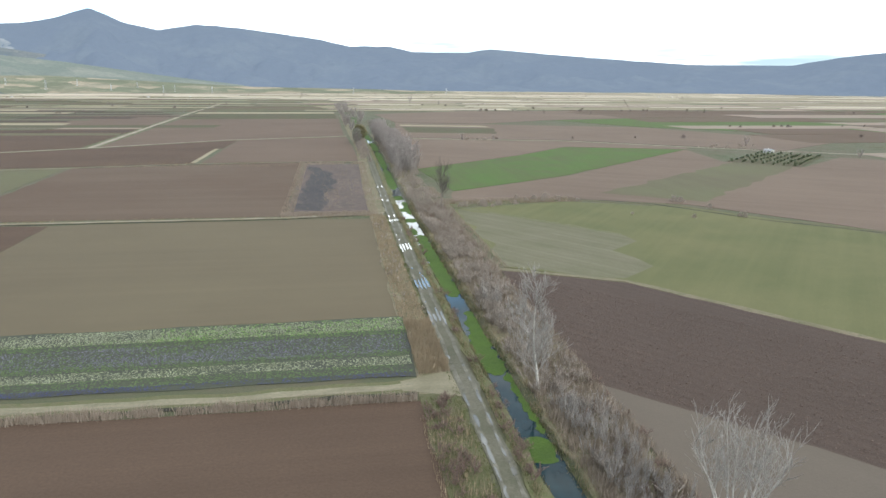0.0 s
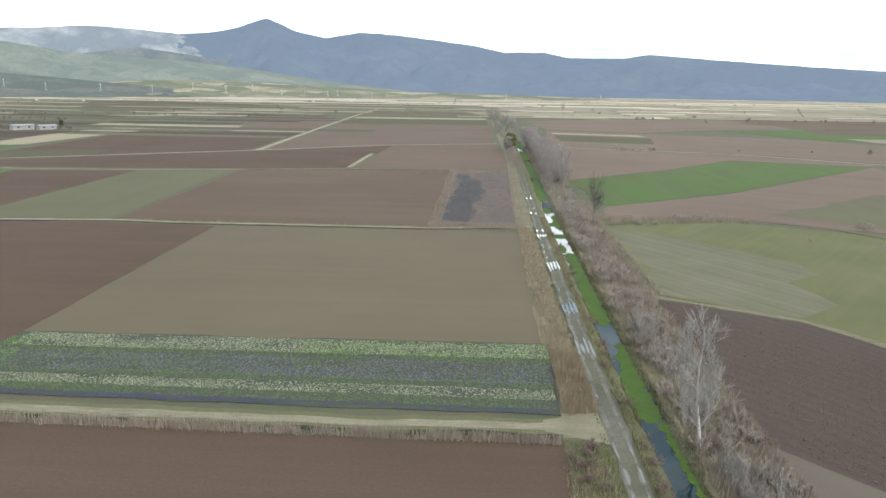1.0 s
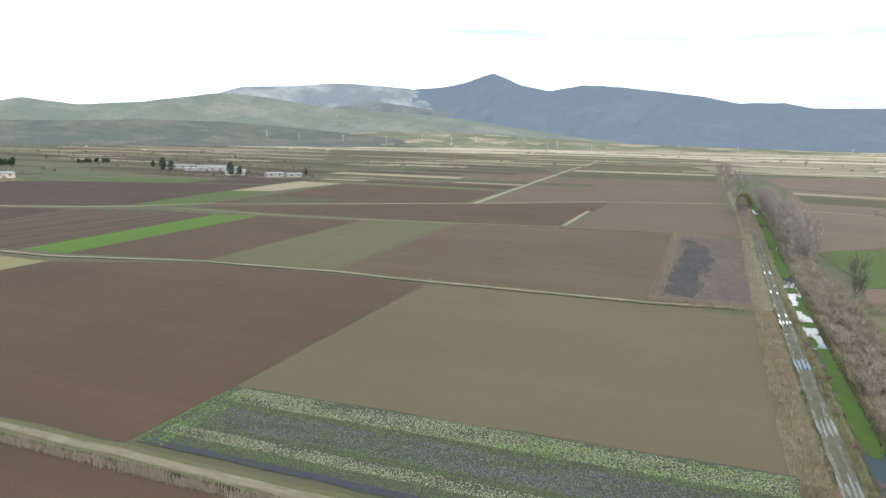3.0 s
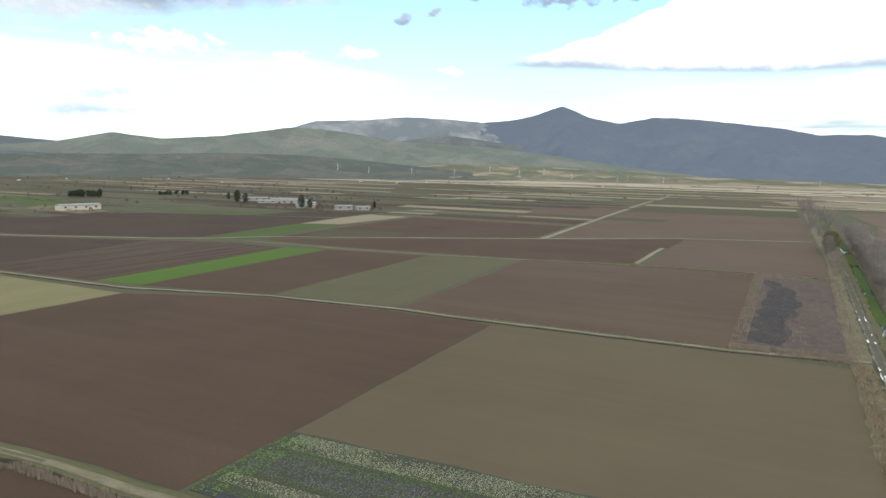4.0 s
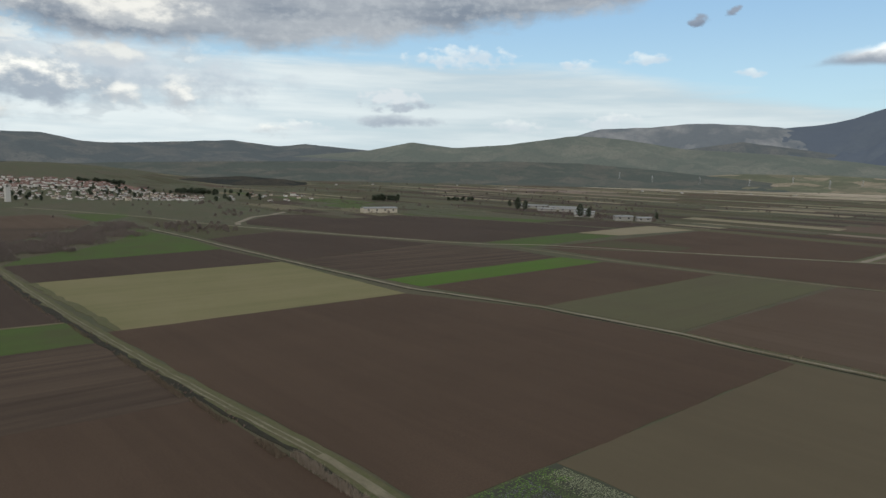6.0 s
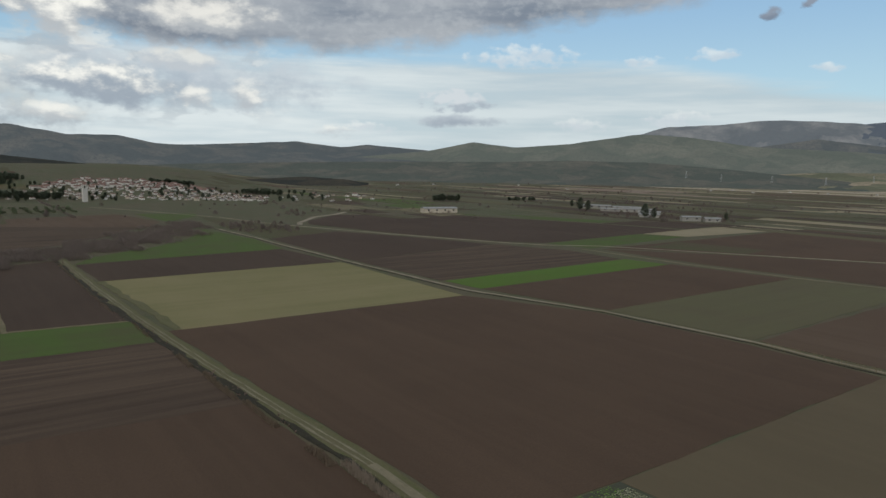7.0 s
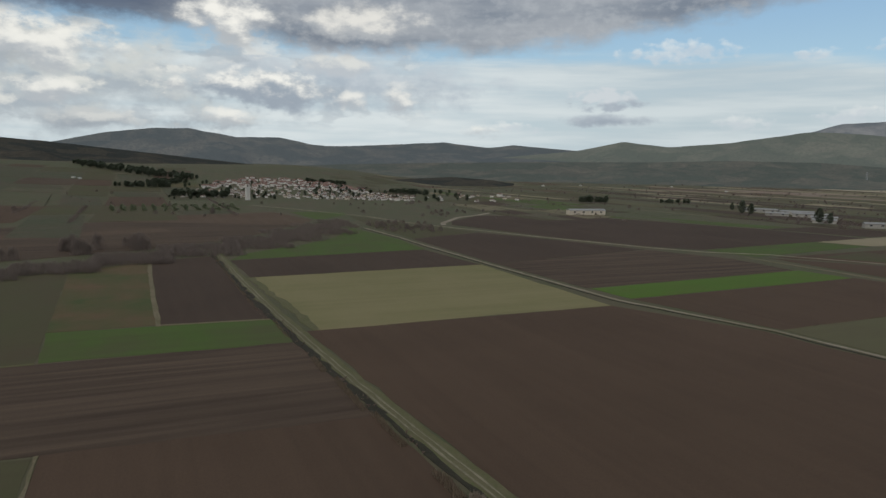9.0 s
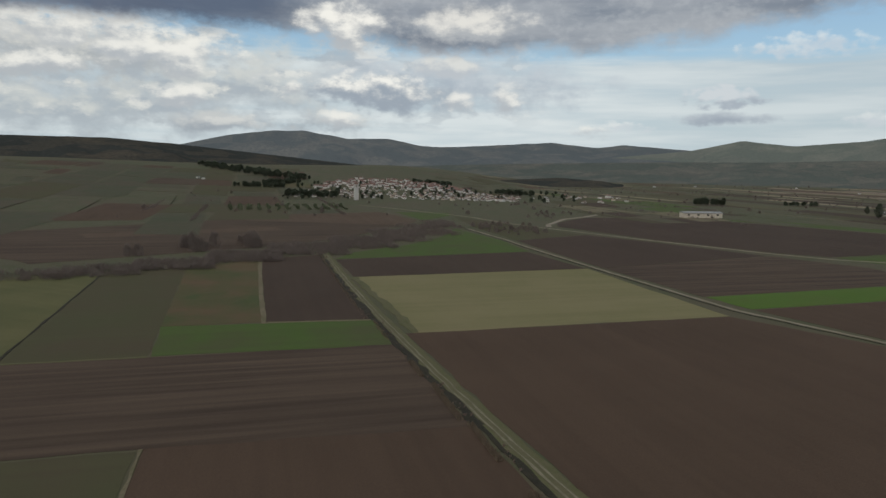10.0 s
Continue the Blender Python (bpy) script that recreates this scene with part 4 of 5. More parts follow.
# ---- canal ----
water = water_mat("dark canal water", (0.008, 0.022, 0.026))
puddle = water_mat("muddy puddle water", (0.11, 0.105, 0.09), 0.06, 0.02, 0.8)


def build_water():
    verts, faces = [], []
    ys = list(range(-118, 1150, 6))
    for y in ys:
        verts += [(26.2 + bend(y), y, -0.75), (30.6 + bend(y), y, -0.75)]
    faces = [(2 * i, 2 * i + 1, 2 * i + 3, 2 * i + 2) for i in range(len(ys) - 1)]
    tagged(mesh_object("canal_water", verts, faces, water), "still dark water of a narrow canal", "water", kind="structure")


build_water()


def duckweed(y0, y1, x0, x1, seed):
    """A floating mat of duckweed with a torn outline."""
    n = max(18, int((y1 - y0) * 2.4))
    left, right = [], []
    for i in range(n + 1):
        y = y0 + (y1 - y0) * i / n
        end = min(1.0, 2.2 * math.sin(math.pi * (0.04 + 0.92 * i / n)))
        c = (x0 + x1) / 2
        a = c - (c - x0) * end + 1.0 * noise.noise((seed, y * 0.45, 0)) + 0.5 * noise.noise((seed, y * 1.7, 4))
        b = c + (x1 - c) * end + 1.0 * noise.noise((seed, y * 0.45, 9)) + 0.5 * noise.noise((seed, y * 1.7, 7))
        left.append((a + bend(y), y))
        right.append((max(b, a + 0.2) + bend(y), y))
    top = -0.735 + 0.0025 * seed
    verts = [(x, y, top) for x, y in left + right] + [(x, y, -0.77) for x, y in left + right]
    k = n + 1
    faces = [(i, k + i, k + i + 1, i + 1) for i in range(n)]
    faces += [(i, i + 1, 2 * k + i + 1, 2 * k + i) for i in range(n)] + [(k + i + 1, k + i, 3 * k + i, 3 * k + i + 1) for i in range(n)]
    ob = mesh_object("duckweed_mat", verts, faces, MAT["weed"])
    tagged(ob, "bright green duckweed mat floating on the canal", "duckweed", group="duckweed mats")


MAT["weed"] = grass_mat("duckweed", (0.050, 0.086, 0.013), (0.040, 0.066, 0.014), (0.064, 0.090, 0.022), 0.35)
for y0, y1, x0, x1, seed in ((70.5, 77.5, 26.2, 30.3, 1), (86, 99, 29.3, 30.8, 2), (98, 118, 26.6, 30.4, 3), (113, 126, 27.6, 30.6, 4), (120, 131, 28.6, 30.6, 5), (141, 168, 26.3, 30.5, 6), (164, 192, 26.6, 30.5, 7),
                             (188, 206, 27.0, 30.5, 8), (40, 58, 26.4, 28.2, 9), (78, 90, 29.4, 30.6, 10), (300, 372, 26.4, 30.4, 11), (240, 268, 28.6, 30.6, 12), (206, 216, 26.4, 28.4, 13), (226, 233, 26.3, 30.4, 14), (246, 253, 26.3, 29.8, 15), (272, 282, 26.4, 30.0, 16), (372, 470, 26.6, 30.4, 17), (99, 112, 26.3, 27.6, 18), (472, 540, 26.6, 30.6, 19), (552, 700, 26.4, 30.6, 20), (716, 980, 26.4, 30.6, 21), (986, 1145, 26.4, 30.6, 22)):
    duckweed(y0, y1, x0, x1, seed)


def puddles(places):
    """Long puddles in the wheel ruts."""
    for x, y, w, l in places:
        k = 18
        verts = []
        lift = rng.uniform(0.0, 0.02)
        for z in (0.168 + lift, 0.10):
            for i in range(k):
                a = 2 * math.pi * i / k
                r = 1 + 0.6 * noise.noise((x * 3 + math.cos(a), y + math.sin(a), 2.0))
                verts.append((x + bend(y) + w * r * math.cos(a), y + l * r * math.sin(a), z))
        faces = [tuple(range(k))] + [(i, k + i, k + (i + 1) % k, (i + 1) % k) for i in range(k)]
        tagged(mesh_object("puddle", verts, faces, puddle), "shallow rainwater puddle in a wheel rut", "puddle", group="road puddles")


spots = []
for y, l in ((126, 4.5), (150, 4.2), (187, 4.5), (226, 2.5)):
    spots += [(22.2 + dx, y + rng.uniform(-0.8, 0.8), 0.26, l * rng.uniform(0.7, 1.1)) for dx in (-1.3, -0.45, 0.45, 1.3)]
for y in (57, 62, 67, 72, 77, 82, 87):
    spots += [(22.2 + dx + rng.uniform(-0.15, 0.15), y + rng.uniform(-1.5, 1.5), rng.uniform(0.15, 0.34), rng.uniform(0.9, 2.4)) for dx in (-1.0, 0.9)]
for k in range(46):
    y = rng.uniform(40, 320)
    spots.append((22.2 + rng.choice((-1.0, 0.9)) + rng.uniform(-0.25, 0.25), y, rng.uniform(0.10, 0.22), rng.uniform(0.25, 0.9)))
for y in (232, 268, 304):
    spots += [(22.2 + dx, y + rng.uniform(-3, 3), 0.28, rng.uniform(1.2, 3.0)) for dx in (-1.0, 0.9)]
puddles(spots)


# ---- reeds and grass ----
def blades(name, label, material, rects, height, width, lean=0.35, category="grass"):
    """Dry stems in rectangles (x0, x1, y0, y1, count), following the canal's bend east of the fields."""
    P = []
    for x0, x1, y0, y1, n in rects:
        n = int(n)
        P.append(np.stack([rng.uniform(x0, x1, n), rng.uniform(y0, y1, n)], -1))
    P = np.concatenate(P)
    n = len(P)
    clump = np.array([noise.noise((x * 0.35, y * 0.35, 3.0)) for x, y in P])
    keep = clump > rng.uniform(-0.75, 0.15, n)
    P, clump = P[keep], clump[keep]
    n = len(P)
    shift = np.array([bend(y) if 10 < x < 60 else 0.0 for x, y in P])
    ground = np.array([rise(x, y) for x, y in P]) + np.interp(P[:, 0], (25.0, 25.6, 26.6, 27.4, 29.4, 30.2, 31.2, 31.8), (0.0, -0.25, -1.0, -1.6, -1.6, -1.0, -0.2, 0.0)) * (P[:, 1] < 1150)
    h = height * rng.uniform(0.5, 1.15, n) * (1 + 0.5 * clump)
    a, t = rng.uniform(0, 6.3, n), rng.uniform(0, 6.3, n)
    w = width * rng.uniform(0.6, 1.4, n)
    b = np.stack([P[:, 0] + shift, P[:, 1], ground + 0.0], -1)
    dx = np.stack([np.cos(a) * w, np.sin(a) * w, np.zeros(n)], -1)
    tip = b + np.stack([np.cos(t) * h * lean * rng.random(n), np.sin(t) * h * lean * rng.random(n), h], -1)
    V = np.stack([b - dx, b + dx, tip], 1).reshape(-1, 3)
    F = np.arange(3 * n).reshape(-1, 3)
    return tagged(np_mesh(name, V, F, material), label, category, kind="stuff")


reed = plant_mat("dry reed stems", (0.300, 0.235, 0.155), (0.180, 0.140, 0.090))
reed_grey = plant_mat("grey dry reeds", (0.300, 0.245, 0.190), (0.165, 0.128, 0.098))
reed_dark = plant_mat("brown dead reeds", (0.190, 0.145, 0.100), (0.085, 0.066, 0.048))
straw = plant_mat("dry straw grass", (0.260, 0.210, 0.130), (0.150, 0.125, 0.070))
herb = plant_mat("green weeds", (0.085, 0.105, 0.035), (0.140, 0.125, 0.060))
blades("reed_bed", "dense bed of russet dry reeds by the junction", reed, [(15.2, 20.4, 98.5, 124, 9000)], 1.5, 0.05, category="reeds")
blades("reed_bed", "tall dry reeds in the ditch beside the track", reed_grey,
       [(-118, 14, 89.0, 90.6, 10500), (-118, 14, 88.6, 89.4, 1200)], 1.35, 0.055, category="reeds")
blades("reed_bed", "patches of brown dead reeds beside the dark ditch", reed_dark, [(-128, -118, 86.6, 88.8, 500), (-158, -140, 85.8, 87.2, 900), (-184, -160, 84.6, 86.0, 1300), (-203, -190, 83.6, 85.0, 500), (-250, -226, 82.0, 83.2, 300), (-420, -270, 79.2, 80.6, 900)], 0.9, 0.055, category="reeds")
blades("reed_bed", "russet reeds along the road edge", reed, [(14.6, 19.8, 126, 236, 9000), (13.6, 19.8, 20, 83, 3500)], 1.1, 0.045, category="reeds")
blades("dry_grass", "dry grass tussocks along the canal", straw, [(24.2, 26.9, 40, 260, 12000), (30.0, 33.0, 40, 260, 10000), (24, 27, 260, 520, 3000), (31, 42, 260, 520, 6000)], 0.7, 0.05)
blades("tall_grass", "tall pale dry grass between the scrub and the fields", reed_grey, [(32.2, 38, 30, 260, 20000), (38, 43, 30, 260, 26000), (31.6, 42, 30, 92, 16000), (42, 46, 160, 300, 4000)], 1.35, 0.05)
blades("green_weeds", "green weeds on the canal bank", herb, [(24.2, 26.9, 40, 260, 9000), (29.7, 31.2, 40, 260, 7000), (26.0, 26.9, 40, 260, 5000), (19.6, 20.6, 40, 236, 2500), (14.3, 20.2, 20, 90, 4200)], 0.45, 0.07)
blades("dry_grass", "dry grass on the field margins", straw, [(-125, 16, 232, 237.2, 1500), (-16, 18, 236, 408, 1200), (-120, -16, 384, 405, 1200), (44, 100, 255, 264, 2000)], 0.7, 0.07)

blades("dry_grass", "pale dry weeds round the burnt plot", reed_grey, [(-16.5, -12, 238, 404, 5000), (-16, 17, 236, 244, 7000), (-12, 17, 392, 404, 2000), (4, 14, 300, 330, 250), (-2, 4, 255, 300, 350), (44, 100, 256, 268, 5000), (14.5, 18, 238, 400, 3000)], 0.8, 0.06)


# ---- bare bushes and trees ----
def tube(p0, p1, r0, r1, sides=3):
    """A tapered stick."""
    d = p1 - p0
    d = d / (np.linalg.norm(d) + 1e-9)
    u = np.cross(d, (0.3, 0.2, 1.0) if abs(d[2]) < 0.9 else (1.0, 0.1, 0.0))
    u /= np.linalg.norm(u)
    w = np.cross(d, u)
    ring = [math.cos(2 * math.pi * k / sides) * u + math.sin(2 * math.pi * k / sides) * w for k in range(sides)]
    v = [p0 + r0 * q for q in ring] + [p1 + r1 * q for q in ring]
    f = []
    for k in range(sides):
        m = (k + 1) % sides
        f += [(k, m, sides + m), (k, sides + m, sides + k)]
    return v, f


def sticks_mesh(sticks, sides=3):
    V, F = [], []
    for s in sticks:
        v, f = tube(*s, sides=sides)
        b = len(V)
        V += v
        F += [tuple(b + i for i in t) for t in f]
    return np.array(V), np.array(F)


def grow(r, p, d, length, radius, level, out, spread, droop, thin):
    """Branch by branch: each limb bends, tapers and forks."""
    steps = 3 if level > 1 else 2
    forks = []
    for i in range(steps):
        d = d + np.array([r.gauss(0, 0.16), r.gauss(0, 0.16), droop])
        d /= np.linalg.norm(d)
        q = p + d * length / steps
        r1 = max(thin, radius * (1 - 0.22 * (i + 1)))
        out.append((p, q, radius, r1))
        p, radius = q, r1
        forks.append((p, d))
    if level == 0:
        return
    for p, d in forks:
        for _ in range(2):
            side = np.array([r.gauss(0, 1), r.gauss(0, 1), r.gauss(0.25, 0.5)])
            e = d + spread * side / (np.linalg.norm(side) + 1e-6)
            e /= np.linalg.norm(e)
            grow(r, p, e, length * r.uniform(0.5, 0.72), max(thin, radius * 0.6), level - 1, out, spread, droop, thin)


def bush_shape(seed, stems, level, thin):
    r = random.Random(seed)
    out = []
    for _ in range(stems):
        a = r.uniform(0, 6.3)
        d = np.array([math.cos(a) * 0.55, math.sin(a) * 0.55, 1.0])
        grow(r, np.array([0.12 * math.cos(a), 0.12 * math.sin(a), 0.0]), d / np.linalg.norm(d), r.uniform(0.32, 0.5), thin * 2, level, out, 0.8, 0.06, thin)
    return sticks_mesh(out)


def thicket(name, label, material, rects, low, high, shapes, wide=1.0, category="bushes"):
    V, F, base = [], [], 0
    for x0, x1, y0, y1, n in rects:
        for k in range(int(n)):
            x, y = rng.uniform(x0, x1), rng.uniform(y0, y1)
            bv, bf = shapes[int(rng.integers(len(shapes)))]
            h = rng.uniform(low, high) * (1 + 0.45 * noise.noise((x * 0.11, y * 0.07, 6)))
            p = np.array([[x + (bend(y) if 10 < x < 60 else 0), y, rise(x, y) - 0.05]])
            v, f = scatter(bv, bf, p, np.array([rng.uniform(0, 6.3)]), np.array([[h * wide, h * wide, h]]))
            V.append(v)
            F.append(f + base)
            base += len(v)
    return tagged(np_mesh(name, np.concatenate(V), np.concatenate(F), material), label, category, kind="stuff")


shapes = [bush_shape(s, 4, 2, 0.010) for s in (1, 2, 3)]
sapling = [bush_shape(s, 2, 2, 0.006) for s in (4, 5, 6)]
coarse = [bush_shape(s, 3, 1, 0.022) for s in (7, 8, 9)]


def fuzz_shape(seed, n, wide, length, width):
    """A far leafless crown: many fine upright twigs filling a dome."""
    r = np.random.default_rng(seed)
    a, z, k = r.uniform(0, 6.3, n), r.random(n) ** 0.8, np.sqrt(r.random(n))
    rad = wide * k * np.sqrt(np.clip(1 - (z * 0.95) ** 2, 0.05, 1)) * (1 + 0.3 * np.sin(3 * a + seed))
    b = np.stack([rad * np.cos(a), rad * np.sin(a), z * 0.85], -1)
    t = r.uniform(0, 6.3, n)
    dx = np.stack([np.cos(t), np.sin(t), np.zeros(n)], -1) * width
    tip = b + np.stack([np.cos(a) * 0.35 * rad, np.sin(a) * 0.35 * rad, np.full(n, length)], -1) * r.uniform(0.5, 1.2, n)[:, None]
    b[:, 2] -= 0.12
    return np.stack([b - dx, b + dx, tip], 1).reshape(-1, 3), np.arange(3 * n).reshape(-1, 3)


fuzz = [fuzz_shape(s, 170, 0.42, 0.30, 0.020) for s in (1, 2, 3)]
brush = [fuzz_shape(s, 110, 0.60, 0.34, 0.014) for s in (11, 12, 13)]
plume = [fuzz_shape(s, 420, 0.30, 0.26, 0.007) for s in (14, 15, 16)]
twig = plant_mat("grey brown twigs", (0.340, 0.290, 0.240), (0.200, 0.160, 0.132))
twig_grey = plant_mat("pale grey twigs", (0.330, 0.300, 0.270), (0.190, 0.168, 0.150))
twig_west = plant_mat("dark brown twigs", (0.188, 0.152, 0.134), (0.116, 0.093, 0.082))
twig_red = plant_mat("russet twigs", (0.200, 0.138, 0.112), (0.115, 0.082, 0.070))
thicket("scrub_thicket", "leafless grey brown scrub along the canal bank", twig, [(31.8, 41.0, 88, 200, 250), (31.8, 41.5, 200, 330, 190), (33.5, 41, 30, 84, 30)], 1.7, 3.9, shapes, 1.0)
thicket("scrub_thicket", "tall pale leafless saplings beside the canal", twig_grey, [(33.2, 40, 30, 84, 130), (34, 38, 94, 150, 40)], 3.2, 5.8, sapling, 0.55)
thicket("scrub_thicket", "low russet bushes on the canal bank", twig_red, [(36, 43, 40, 250, 110), (24.4, 26.2, 66, 92, 14), (24.4, 26.2, 92, 240, 22), (14.5, 19.0, 40, 88, 75)], 1.2, 2.4, shapes, 1.2)
thicket("scrub_thicket", "scattered bushes between field and road", twig, [(14.5, 19.5, 130, 236, 60), (15, 20, 236, 400, 40)], 1.0, 2.2, coarse, 1.2)
thicket("scrub_thicket", "scrub on the canal far along", twig, [(32, 44, 330, 560, 170), (17, 22, 400, 600, 50)], 2.0, 4.4, fuzz, 1.2)
thicket("hedge_bushes", "leafless bushes in the hedge line", twig, [(46, 72, 248, 260, 14), (72, 100, 258, 267, 10), (100, 150, 216, 262, 8), (96, 134, 550, 560, 9), (268, 320, 474, 486, 9)], 1.1, 2.6, fuzz, 1.5)
thicket("riverside_scrub", "belt of leafless reddish brown scrub along a stream", twig_west,
        [(-372, -352, -80, -30, 100), (-385, -358, -40, -4, 130), (-402, -372, -12, 26, 190), (-428, -392, 22, 58, 260), (-462, -414, 54, 96, 330), (-495, -440, 92, 128, 280), (-540, -470, 124, 158, 240), (-585, -505, 154, 188, 200), (-625, -560, 184, 206, 110)],
        1.4, 3.4, brush, 1.5)
thicket("riverside_trees", "pale leafless trees standing above the scrub", twig_west,
        [(-432, -424, -24, -14, 2), (-470, -440, 4, 22, 12), (-478, -452, 34, 50, 12), (-735, -715, 108, 120, 2)], 6.0, 9.5, plume, 1.2)
thicket("field_bushes", "scattered bushes along the field lines", twig_west,
        [(-1200, -600, 240, 620, 40), (-600, -100, 1000, 1500, 24), (100, 900, 1000, 1500, 26), (-1100, -650, -100, 200, 26), (-1500, 1500, 1700, 2600, 90), (60, 900, 556, 566, 12), (-560, -410, 620, 720, 60), (-900, -640, 300, 420, 24),
         (-600, -520, 214, 270, 24), (-1400, -480, 600, 1120, 110), (-1900, -900, 1100, 1700, 80), (-590, -500, 222, 262, 30), (420, 760, 700, 712, 14), (200, 600, 1110, 1126, 22), (-1000, -500, 838, 846, 26), (-900, -300, 1002, 1010, 24)],
        1.8, 4.2, fuzz, 1.4)
thicket("hedge_rows", "dark thin hedge rows between distant plots", twig_west,
        [(-860, -640, -8, -5, 70), (-940, -760, -62, -59, 60), (-1000, -700, 128, 131, 60), (-830, -560, 470, 473, 50), (-1080, -700, 566, 570, 70)], 1.4, 2.6, brush, 1.6)
thicket("ditch_bushes", "small dark bushes in the ditch beside the grassy track", twig_red,
        [(-150, -118, 87.6, 89.4, 10), (-192, -150, 85.0, 88.0, 22), (-250, -192, 82.6, 85.6, 26), (-420, -250, 79.6, 82.8, 50)], 0.6, 1.3, coarse, 1.4)


def bare_tree(name, label, category, seed, height, stems, bark, twigs, spread=0.6, level=3, thin=0.02, group="", trunk_share=0.3, reach=1.0, fine=2):
    """A leafless tree: trunks with limbs, and a crown of fine branches."""
    r = random.Random(seed)
    trunk, crown = [], []
    for s in range(stems):
        a = 2 * math.pi * s / stems + r.uniform(-0.4, 0.4)
        tilt = 0.0 if stems == 1 else 0.38
        d = np.array([math.cos(a) * tilt, math.sin(a) * tilt, 1.0])
        p = np.array([0.18 * math.cos(a), 0.18 * math.sin(a), -0.2]) * (1 if stems > 1 else 0.2)
        n, rad = 9, height * (0.018 if stems == 1 else 0.013)
        for i in range(n):
            d = d + np.array([r.gauss(0, 0.05), r.gauss(0, 0.05), 0.05])
            d /= np.linalg.norm(d)
            q = p + d * height / n
            r1 = max(thin, rad * 0.84)
            trunk.append((p, q, rad, r1))
            p, rad = q, r1
            if i / n >= trunk_share - 0.12:
                for _ in range(3):
                    b = r.uniform(0, 6.3)
                    e = np.array([math.cos(b) * spread, math.sin(b) * spread, 0.75])
                    grow(r, p, e / np.linalg.norm(e), reach * height * r.uniform(0.13, 0.22) * (1.15 - 0.5 * i / n), rad * 0.5, level - 1, crown, 0.65, 0.08, thin)
    thing = new(name)
    v, f = sticks_mesh(trunk, 6)
    np_mesh("trunk", v, f, bark, thing)
    v, f = sticks_mesh(crown, 3)
    np_mesh("crown", v, f, twigs, thing)
    ends = np.array([q for _, q, _, r1 in crown if r1 <= thin * 1.3])
    q = np.random.default_rng(seed)
    ends = np.repeat(ends, fine, 0)
    n = len(ends)
    a, t = q.uniform(0, 6.3, n), q.uniform(0, 6.3, n)
    dx = np.stack([np.cos(t), np.sin(t), np.zeros(n)], -1) * thin * 0.55
    tip = ends + np.stack([np.cos(a) * 0.45, np.sin(a) * 0.45, q.uniform(0.3, 1.0, n)], -1) * (height * 0.05 * q.uniform(0.5, 1.2, n))[:, None]
    np_mesh("fine_branching", np.stack([ends - dx, ends + dx, tip], 1).reshape(-1, 3), np.arange(3 * n).reshape(-1, 3), twigs, thing)
    return tagged(thing, label, category, group)


white_bark = plain_mat("white poplar bark", (0.46, 0.43, 0.385), (0.27, 0.25, 0.22), 0.85, 0.2, 3.0)
grey_bark = plain_mat("grey bark", (0.20, 0.175, 0.15), (0.13, 0.11, 0.095), 0.9, 0.2, 3.0)
poplar_twig = plant_mat("pale poplar branches", (0.34, 0.315, 0.285), (0.20, 0.18, 0.16))
canal_twig = plant_mat("pale grey brown branches", (0.330, 0.290, 0.265), (0.215, 0.182, 0.165))
tree_twig = plant_mat("grey brown branches", (0.175, 0.145, 0.125), (0.105, 0.085, 0.075))
lone_twig = plant_mat("dark grey brown branches", (0.120, 0.100, 0.088), (0.075, 0.062, 0.055))
poplar = bare_tree("poplar_tree", "leafless white-barked poplar beside the canal", "tree", 11, 15.5, 1, white_bark, poplar_twig, 0.6, 3, 0.024, trunk_share=0.22, reach=1.35, fine=4)
poplar.matrix_basis = pose(32.6, 89.4, -0.2)
clump = bare_tree("poplar_tree", "leafless pale poplar with several spreading stems", "tree", 12, 12.4, 8, white_bark, poplar_twig, 0.5, 2, 0.022, trunk_share=0.40, reach=1.4, fine=1)
clump.matrix_basis = pose(42.2, 52.3, -0.1)
lone = bare_tree("field_tree", "leafless tree standing by the hedge corner", "tree", 13, 14.0, 1, grey_bark, lone_twig, 0.6, 3, 0.024, trunk_share=0.25, reach=1.7)
lone.matrix_basis = pose(41.2, 243.0, 0)
small = bare_tree("canal_tree", "leafless grey tree in the row along the canal", "tree", 14, 11.0, 3, grey_bark, canal_twig, 0.7, 2, 0.065, group="trees along the canal", trunk_share=0.2)
small.matrix_basis = pose(34 + bend(338), 338, 0)
r_tree = random.Random(5)
for k in range(84):
    y = 345 + 285 * (k / 84) ** 0.9 + r_tree.uniform(-4, 4)
    x = 33 + bend(y) + r_tree.uniform(0, 10)
    copy_thing(small, pose(x, y, 0, 0, 0, r_tree.uniform(0, 360)) @ Matrix.Scale(r_tree.uniform(0.65, 1.25), 4))
for k in range(34):
    y = 640 + 620 * k / 34 + r_tree.uniform(-8, 8)
    copy_thing(small, pose(r_tree.choice((17, 28, 33)) + bend(y) + r_tree.uniform(-3, 5) - max(0, y - 700) * 0.012, y, 0, 0, 0, r_tree.uniform(0, 360)) @ Matrix.Scale(r_tree.uniform(0.6, 1.1), 4))
for x, y, s in ((20.5, 505, 0.8), (19.5, 470, 0.55), (168.8, 1512, 1.2), (215, 1405, 0.7), (-78, 1990, 1.0), (313, 484, 0.6), (336, 394, 0.5), (106, 555, 0.45), (131, 547, 0.4)):
    copy_thing(small, pose(x, y, rise(x, y), 0, 0, r_tree.uniform(0, 360)) @ Matrix.Scale(s, 4))


